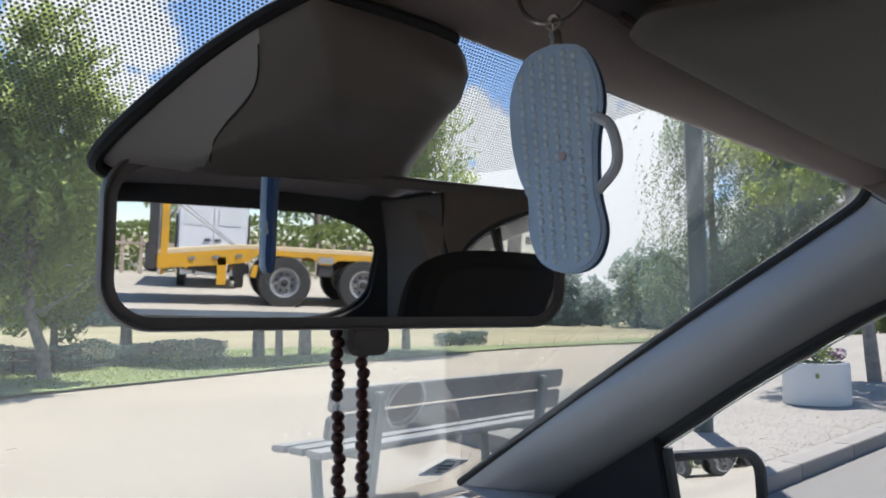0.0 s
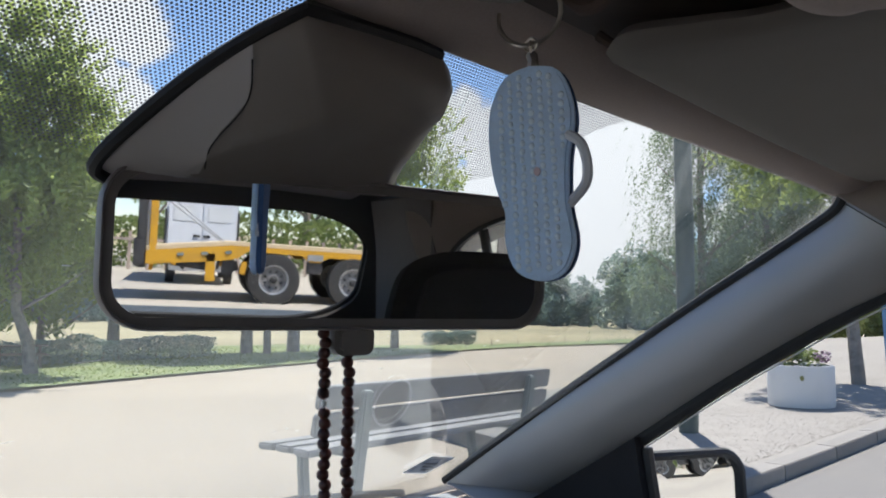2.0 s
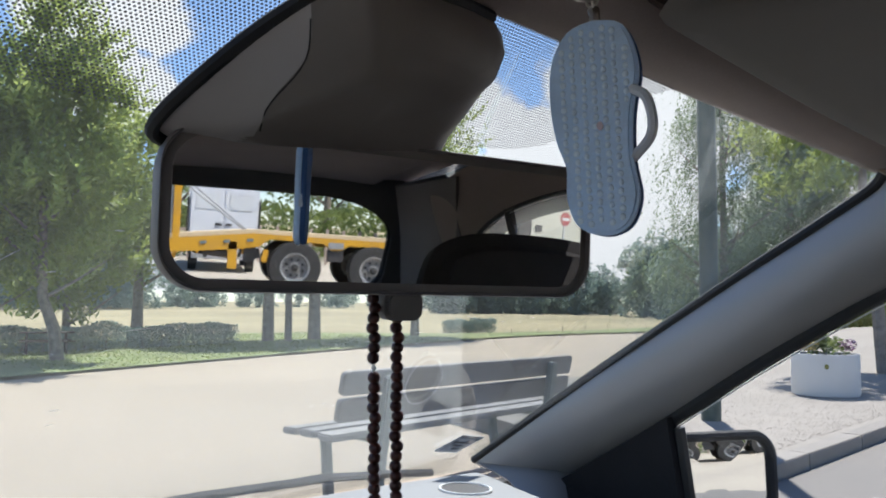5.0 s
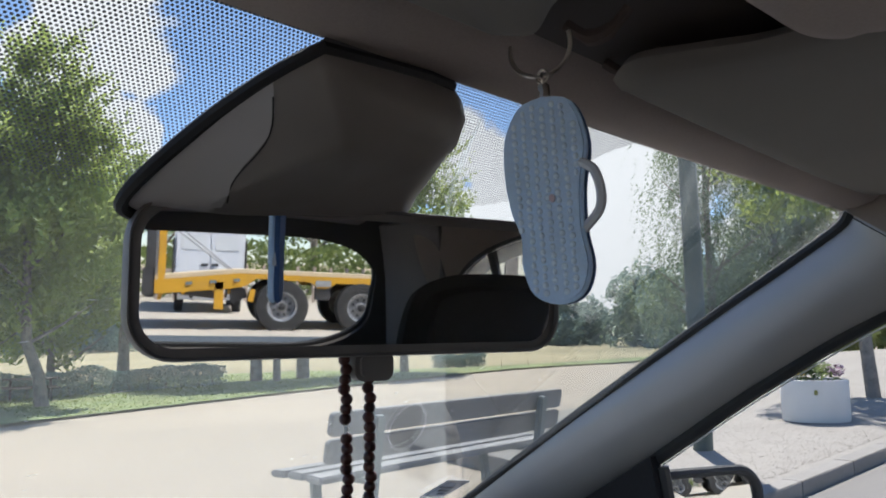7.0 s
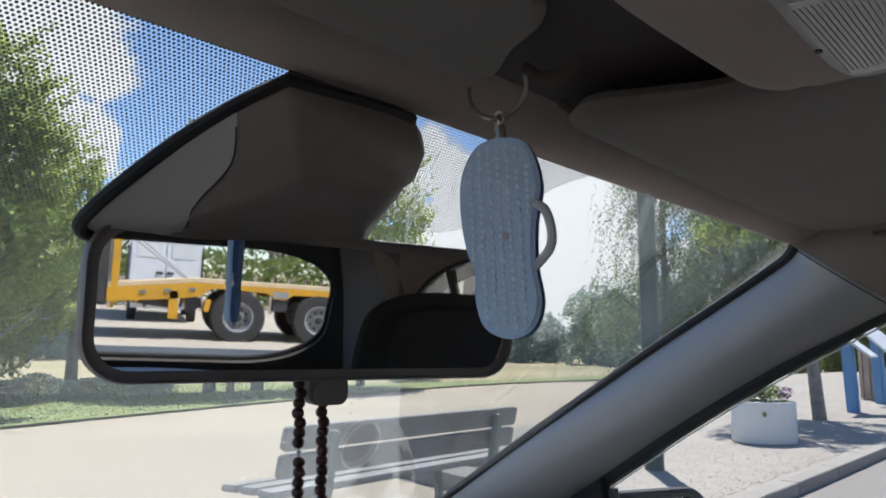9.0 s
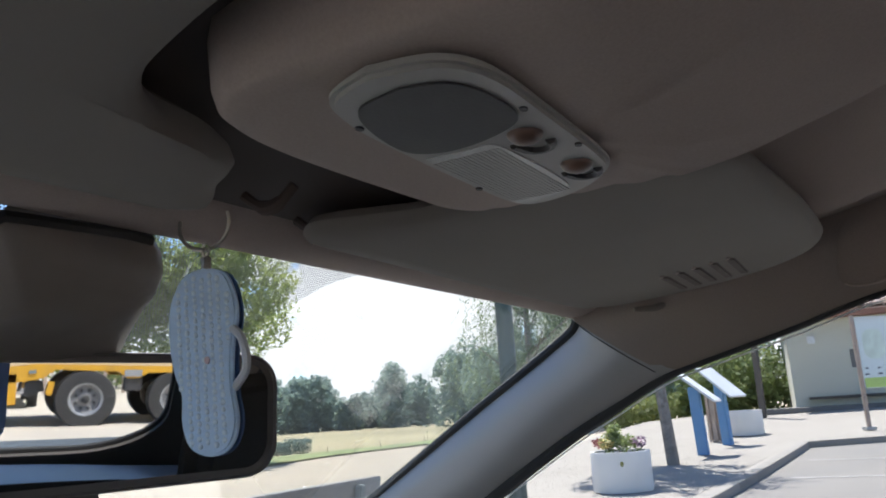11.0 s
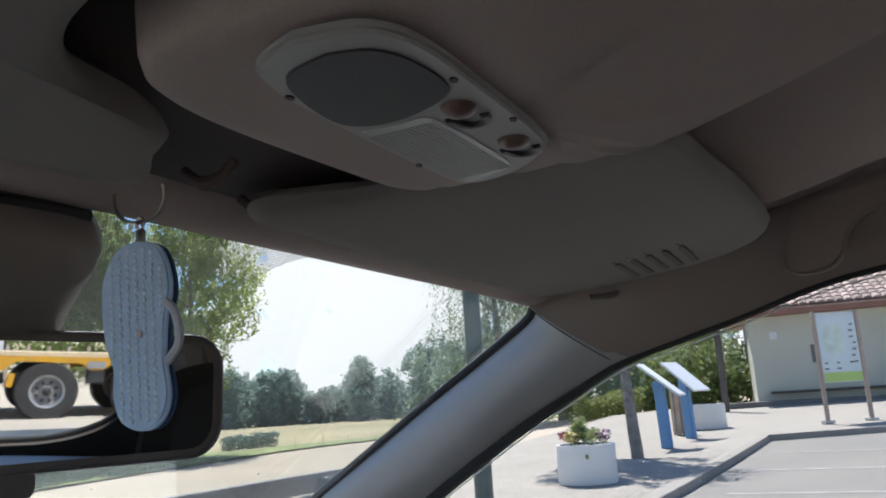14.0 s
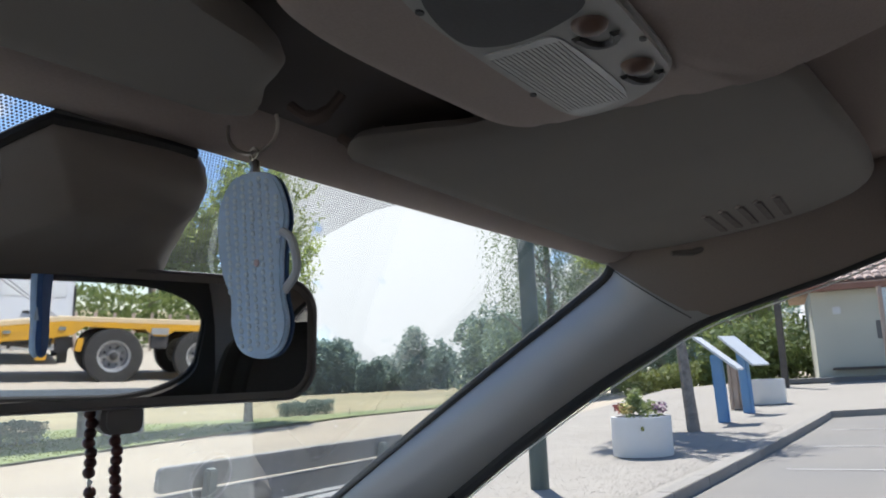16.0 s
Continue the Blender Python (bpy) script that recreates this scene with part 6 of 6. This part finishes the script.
# small field fence posts
for k in range(14):
    x = 23 + k * 1.6
    y = 18.6 - 0.03 * k
    f = thing("fence_post", "short grey field fence post", "fence post", "field fence posts", at=pose(x, y, lie(x, y)))
    part("stake", boxed((0, 0, 0.12), (0.022, 0.022, 0.28), bevel=0.005), M_WOOD, f)

# ---- lorry yard behind the car ----
M_TRAIL = material("yellow_trailer_paint", (0.57, 0.30, 0.014), 0.45, vary=0.12, scale=3, dirt=(0.24, 0.15, 0.05), dirt_amount=0.45, dirt_scale=3)
M_DECK = material("pale_deck_planks", (0.55, 0.44, 0.28), 0.8, vary=0.15, scale=3, fine=0.15)
M_VAN = material("white_van_paint", (0.64, 0.66, 0.69), 0.3, vary=0.04, scale=2)
M_TYRE = material("dusty_tyre", (0.032, 0.031, 0.030), 0.85, vary=0.2, scale=12)
M_DISC = material("dusty_wheel_disc", (0.20, 0.195, 0.19), 0.6, vary=0.25, scale=14)
M_RIM = material("grey_steel_rim", (0.33, 0.335, 0.34), 0.45, metal=0.5, vary=0.15, scale=12)
trailer = thing("low_loader_trailer", "yellow low-loader trailer with raised loading ramp, on the yard", "trailer", at=pose(0, -14.3, -0.04))
def prof_slab(pts, y0, y1):
    bm = bmesh.new()
    a = [bm.verts.new((x, y0, z + 0.06)) for x, z in pts]
    b = [bm.verts.new((x, y1, z + 0.06)) for x, z in pts]
    bm.faces.new(a)
    bm.faces.new(b[::-1])
    n = len(pts)
    for k in range(n):
        bm.faces.new((a[k], a[(k + 1) % n], b[(k + 1) % n], b[k]))
    return bm
for y in (0.0, -2.3):
    part("side_beam", prof_slab([(-0.55, 0.86), (1.05, 1.04), (6.0, 0.98), (12.0, 0.98), (12.0, 0.72), (5.75, 0.72), (5.55, 0.90), (2.85, 0.90), (2.70, 0.80), (2.50, 0.80), (2.35, 0.92), (1.35, 0.95), (1.15, 0.80), (0.8, 0.74), (-0.5, 0.62)], y - 0.08, y + 0.08), M_TRAIL, trailer, "yellow steel side beam")
part("deck", prof_slab([(-0.55, 0.865), (1.05, 1.045), (6.0, 0.985), (12, 0.985), (12, 1.06), (6.0, 1.06), (1.05, 1.115), (-0.55, 0.94)], 0.06, -2.4), M_DECK, trailer, "pale wooden deck")
for x in (1.84, 3.36, 4.88):
    for y in (-0.05, -2.2):
        w = part("wheel", bmesh.new(), M_TYRE, trailer, "dusty black trailer wheel")
        bm = bmesh.new()
        rows = []
        for dy, r in ((0.13, 0.24), (0.14, 0.33), (0.13, 0.475), (0.10, 0.50), (-0.10, 0.50), (-0.13, 0.475), (-0.13, 0.0)):
            rows.append([(x + r * math.cos(q), y + dy, 0.50 + r * math.sin(q)) for q in [2 * math.pi * k / 28 for k in range(29)]])
        grid_surface(bm, rows)
        bmesh.ops.remove_doubles(bm, verts=bm.verts, dist=1e-5)
        me = mesh_from(bm, "wheel")
        smooth(me)
        me.materials.append(M_TYRE)
        w.data = me
        bm = bmesh.new()
        rows = []
        for dy, r in ((0.142, 0.280), (0.13, 0.245), (0.05, 0.225)):
            rows.append([(x + r * math.cos(q), y + dy, 0.50 + r * math.sin(q)) for q in [2 * math.pi * k / 28 for k in range(29)]])
        grid_surface(bm, rows)
        bmesh.ops.remove_doubles(bm, verts=bm.verts, dist=1e-5)
        part("rim", bm, M_RIM, w, "grey steel rim")
        bm = bmesh.new()
        grid_surface(bm, [[(x + r * math.cos(q), y + dy, 0.50 + r * math.sin(q)) for q in [2 * math.pi * k / 28 for k in range(29)]] for dy, r in ((0.05, 0.227), (0.045, 0.205), (0.055, 0.105), (0.10, 0.095), (0.11, 0.002))])
        part("rim_disc", bm, M_DISC, w, "darker wheel disc")
        for k in range(8):
            q = 2 * math.pi * (k + 0.5) / 8
            bm = bmesh.new()
            bmesh.ops.create_uvsphere(bm, u_segments=8, v_segments=5, radius=0.025)
            bm.transform(pose(x + 0.160 * math.cos(q), y + 0.050, 0.50 + 0.160 * math.sin(q)))
            part("rim_hole", bm, M_RUBBER, w, "dark round hand hole")
        bm = bmesh.new()
        tube(bm, [(x, y + 0.04, 0.50), (x, y + 0.15, 0.50), (x, y + 0.165, 0.50)], [0.080, 0.066, 0.042], 14)
        part("hub", bm, M_TYRE, w, "dark wheel hub")
for x in (2.6, 4.12):
    part("mudguard", boxed((x, -0.02, 0.76), (0.30, 0.14, 0.26), bevel=0.02), M_BLACK, trailer, "dark suspension bracket")
part("ramp_post", boxed((-0.33, 0.02, 1.45), (0.13, 0.10, 1.55), bevel=0.012), M_TRAIL, trailer, "yellow upright ramp beam")
part("ramp_panel", boxed((-0.52, -1.0, 1.27), (0.16, 2.2, 1.3), bevel=0.02), M_BLACK, trailer, "black raised loading ramp")
part("tail_light_box", boxed((-0.55, 0.04, 0.90), (0.20, 0.16, 0.50), bevel=0.02), M_BLACK, trailer)
part("support_leg", boxed((0.68, 0.02, 0.68), (0.17, 0.12, 0.52), bevel=0.01), M_TRAIL, trailer, "yellow support leg")
rng = random.Random(77)
for k in range(14):
    hx = -0.35 + 0.135 * k + (0.22 if k in (7, 8) else 0.0)
    hz = rng.uniform(0.10, 0.26)
    part("hanging_bracket", boxed((hx, rng.uniform(-0.35, 0.05), 0.79 - hz / 2 + 0.02 * (k > 6)), (rng.uniform(0.05, 0.12), 0.08, hz), (0, rng.uniform(-12, 12), 0), 0.01), M_BLACK if k % 3 else M_TRAIL, trailer, "dark hanging bracket" if k % 3 else "")
part("axle_gear", boxed((0.3, -0.4, 0.72), (0.7, 0.5, 0.16), (0, 6, 0), 0.03), M_BLACK, trailer)
part("hose_box", boxed((1.0, -0.2, 0.72), (0.22, 0.3, 0.30), bevel=0.03), M_BLACK, trailer)
part("marker_plate", boxed((2.60, 0.09, 0.95), (0.30, 0.012, 0.12), bevel=0.004), M_RIM, trailer, "grey marker plate")
for k in range(3):
    part("ratchet", boxed((0.15 + 0.42 * k, 0.09, 0.89 + 0.04 * k), (0.12, 0.03, 0.06), (0, -6, 0), 0.01), M_BENCHLEG, trailer)
for k in range(2):
    bm = bmesh.new()
    tube(bm, [(-0.15 + 0.12 * k, -0.05, 1.90), (0.85 + 0.05 * k, -0.05, 1.17)], 0.018, 6)
    part("ramp_strut", bm, M_RIM, trailer, "thin steel strut")
part("gooseneck", boxed((12.2, -1.1, 1.40), (1.2, 1.6, 0.7), bevel=0.05), M_TRAIL, trailer)

van = thing("white_van", "white van parked behind the trailer, seen from its rear", "van", at=pose(0.60, -21.5, 0))
part("body", boxed((0, 0, 1.25), (1.68, 4.8, 1.85), bevel=0.12), M_VAN, van)
for sx in (-0.40, 0.40):
    dr = part("rear_door", boxed((sx, 2.41, 1.25), (0.77, 0.03, 1.60), bevel=0.012), M_VAN, van)
    part("door_window", boxed((sx * 0.98, 2.43, 1.72), (0.54, 0.012, 0.38), bevel=0.01), M_PANEL, dr, "pale blanked window")
    part("door_handle", boxed((sx * 0.3, 2.44, 1.18), (0.16, 0.03, 0.06), bevel=0.008), M_BLACK, dr)
part("plate_bars", boxed((0.35, 2.435, 1.05), (0.5, 0.012, 0.11), bevel=0.004), M_PANEL, van)
for sx in (-0.845, 0.845):
    part("mirror_strip", boxed((sx, 2.36, 1.35), (0.05, 0.06, 0.9), bevel=0.01), M_BLACK, van)
for sx in (-0.7, 0.7):
    for y in (1.5, -1.6):
        bm = bmesh.new()
        tube(bm, [(sx - 0.1, y, 0.34), (sx + 0.1, y, 0.34)], 0.34, 20)
        part("wheel", bm, M_TYRE, van)
hedge("hedge", (-9, -27.5), (14, -28.5), 1.6, 2.2, "green hedge behind the yard fence", M_LEAF, 9000, 0.12, seed=21)
fence = thing("yard_fence", "low grey picket fence along the yard", "fence", at=pose(0, -25.5, 0))
for k in range(40):
    part("picket", boxed((-8 + 0.55 * k, 0, 0.6), (0.10, 0.04, 1.2), bevel=0.008), M_WOOD, fence)
part("fence_rail", boxed((2.7, 0.04, 0.95), (22, 0.05, 0.09), bevel=0.008), M_WOOD, fence)
for i, (x, y, h) in enumerate(((-7, -31, 8), (-1, -33, 9), (5, -32, 8.5), (11, -33, 9))):
    tree(x, y, h, 3.0, 0.2, "green tree behind the yard", M_LEAF2 if i % 2 else M_LEAF, clumps=60, per=60, size=0.15, low=0.15, seed=40 + i)
# grey hall to the rear with a doorway, and a stop sign
hall = thing("hall", "plain pale grey hall with a dark doorway", "building", at=pose(10.5, -21, 0, 0, 0, -20))
part("wall", boxed((4.3, -2, 2.5), (14, 5, 5.0), bevel=0.02), M_WALL, hall, "pale grey rendered wall")
part("doorway", boxed((-1.95, 0.51, 1.15), (0.5, 0.06, 2.1), bevel=0.01), M_GRILLE, hall, "dark door")
part("wall_sign", boxed((-1.40, 0.51, 1.62), (0.26, 0.04, 0.2), bevel=0.01), M_GRILLE, hall)
stop = thing("stop_sign", "red octagonal stop sign on a white pole", "road sign", at=pose(8.93, -17.5, 0, 0, 0, -20))
bm = bmesh.new()
tube(bm, [(0, 0, 0), (0, 0, 1.95)], 0.025, 8)
part("pole", bm, M_PANEL, stop, "white pole")
plate = part("plate", slab([(0.18 * math.cos(radians(22.5 + 45 * k)), 0.18 * math.sin(radians(22.5 + 45 * k))) for k in range(8)], 0.02, 0.0, Matrix(((-1, 0, 0, 0), (0, 0, 1, 0.03), (0, 1, 0, 1.85), (0, 0, 0, 1)))), M_REDP, stop, "red octagonal plate")
part("text_bar", boxed((0, 0.055, 1.85), (0.24, 0.006, 0.07)), M_PANEL, plate)

# ---- clouds: far-off veil of cumulus, with painted glare and horizon haze ----
# cumulus puffs: heading, elevation, radius in degrees; those past 52 paint the sun's glare
PUFFS = [(22.5, 22.5, 3.6), (24.5, 19.0, 2.6), (22.5, 15.5, 3.2), (25.0, 14.0, 2.0), (20.0, 18.5, 3.0), (48.5, 14.2, 2.4), (51.0, 13.2, 2.6), (46.5, 12.2, 2.2), (66, 15, 7.0), (60, 9.5, 5.5), (55.5, 10.5, 4.5), (52.5, 12.0, 3.5), (51.0, 8.8, 3.2), (57.5, 6.0, 5.0), (56.5, 15.0, 3.5), (76, 19, 8.0), (84, 12, 9.0), (30.0, 10.5, 3.0), (14.0, 27, 3.5)]


def cloud_material():
    m = bpy.data.materials.new("cumulus_and_glare")
    m.use_nodes = True
    n, l = m.node_tree.nodes, m.node_tree.links
    n.remove(n["Principled BSDF"])
    tc = n.new("ShaderNodeTexCoord")
    no = n.new("ShaderNodeTexNoise")
    no.inputs["Scale"].default_value, no.inputs["Detail"].default_value, no.inputs["Roughness"].default_value = 0.0075, 8.0, 0.58
    l.new(tc.outputs["Object"], no.inputs["Vector"])
    total = None
    for az, el, r in PUFFS:
        dist = n.new("ShaderNodeVectorMath")
        dist.operation = "DISTANCE"
        l.new(tc.outputs["Object"], dist.inputs[0])
        dist.inputs[1].default_value = (2000 * math.cos(radians(el)) * math.sin(radians(az)), 2000 * math.cos(radians(el)) * math.cos(radians(az)), 2000 * math.sin(radians(el)))
        fall = n.new("ShaderNodeMapRange")
        l.new(dist.outputs["Value"], fall.inputs[0])
        fall.inputs[1].default_value, fall.inputs[2].default_value, fall.inputs[3].default_value, fall.inputs[4].default_value = 0.0, 2000 * radians(r) * 2, 1.0, 0.0
        if total is None:
            total = fall.outputs[0]
        else:
            top = n.new("ShaderNodeMath")
            top.operation = "MAXIMUM"
            l.new(total, top.inputs[0])
            l.new(fall.outputs[0], top.inputs[1])
            total = top.outputs[0]
    sep = n.new("ShaderNodeSeparateXYZ")
    l.new(tc.outputs["Object"], sep.inputs[0])
    # whitens the veil towards the horizon for haze
    low = n.new("ShaderNodeMapRange")
    l.new(sep.outputs[2], low.inputs[0])
    low.inputs[1].default_value, low.inputs[2].default_value, low.inputs[3].default_value, low.inputs[4].default_value = 250, 520, 0.60, 0.0
    most = n.new("ShaderNodeMath")
    most.operation = "MAXIMUM"
    l.new(total, most.inputs[0])
    l.new(low.outputs[0], most.inputs[1])
    rough = n.new("ShaderNodeMath")
    rough.operation = "MULTIPLY_ADD"
    l.new(no.outputs["Fac"], rough.inputs[0])
    rough.inputs[1].default_value = 0.9
    l.new(most.outputs[0], rough.inputs[2])
    rp = n.new("ShaderNodeValToRGB")
    rp.color_ramp.elements[0].position, rp.color_ramp.elements[1].position = 0.88, 1.0
    l.new(rough.outputs[0], rp.inputs["Fac"])
    tr = n.new("ShaderNodeBsdfTransparent")
    em = n.new("ShaderNodeEmission")
    em.inputs["Color"].default_value, em.inputs["Strength"].default_value = (0.99, 0.985, 1.0, 1), 0.60
    mx = n.new("ShaderNodeMixShader")
    l.new(rp.outputs["Color"], mx.inputs[0])
    l.new(tr.outputs[0], mx.inputs[1])
    l.new(em.outputs[0], mx.inputs[2])
    l.new(mx.outputs[0], n["Material Output"].inputs["Surface"])
    return m


bm = bmesh.new()
rows = []
for e in [1.0, 5, 10, 15, 20, 25, 30, 35, 40]:
    rows.append([(2000 * math.cos(radians(e)) * math.sin(radians(a)), 2000 * math.cos(radians(e)) * math.cos(radians(a)), 2000 * math.sin(radians(e))) for a in range(-20, 121, 5)])
grid_surface(bm, rows)
tagged(part("cloud_backdrop", bm, cloud_material()), "white summer clouds, glare and haze in a blue sky", "sky", kind="structure")
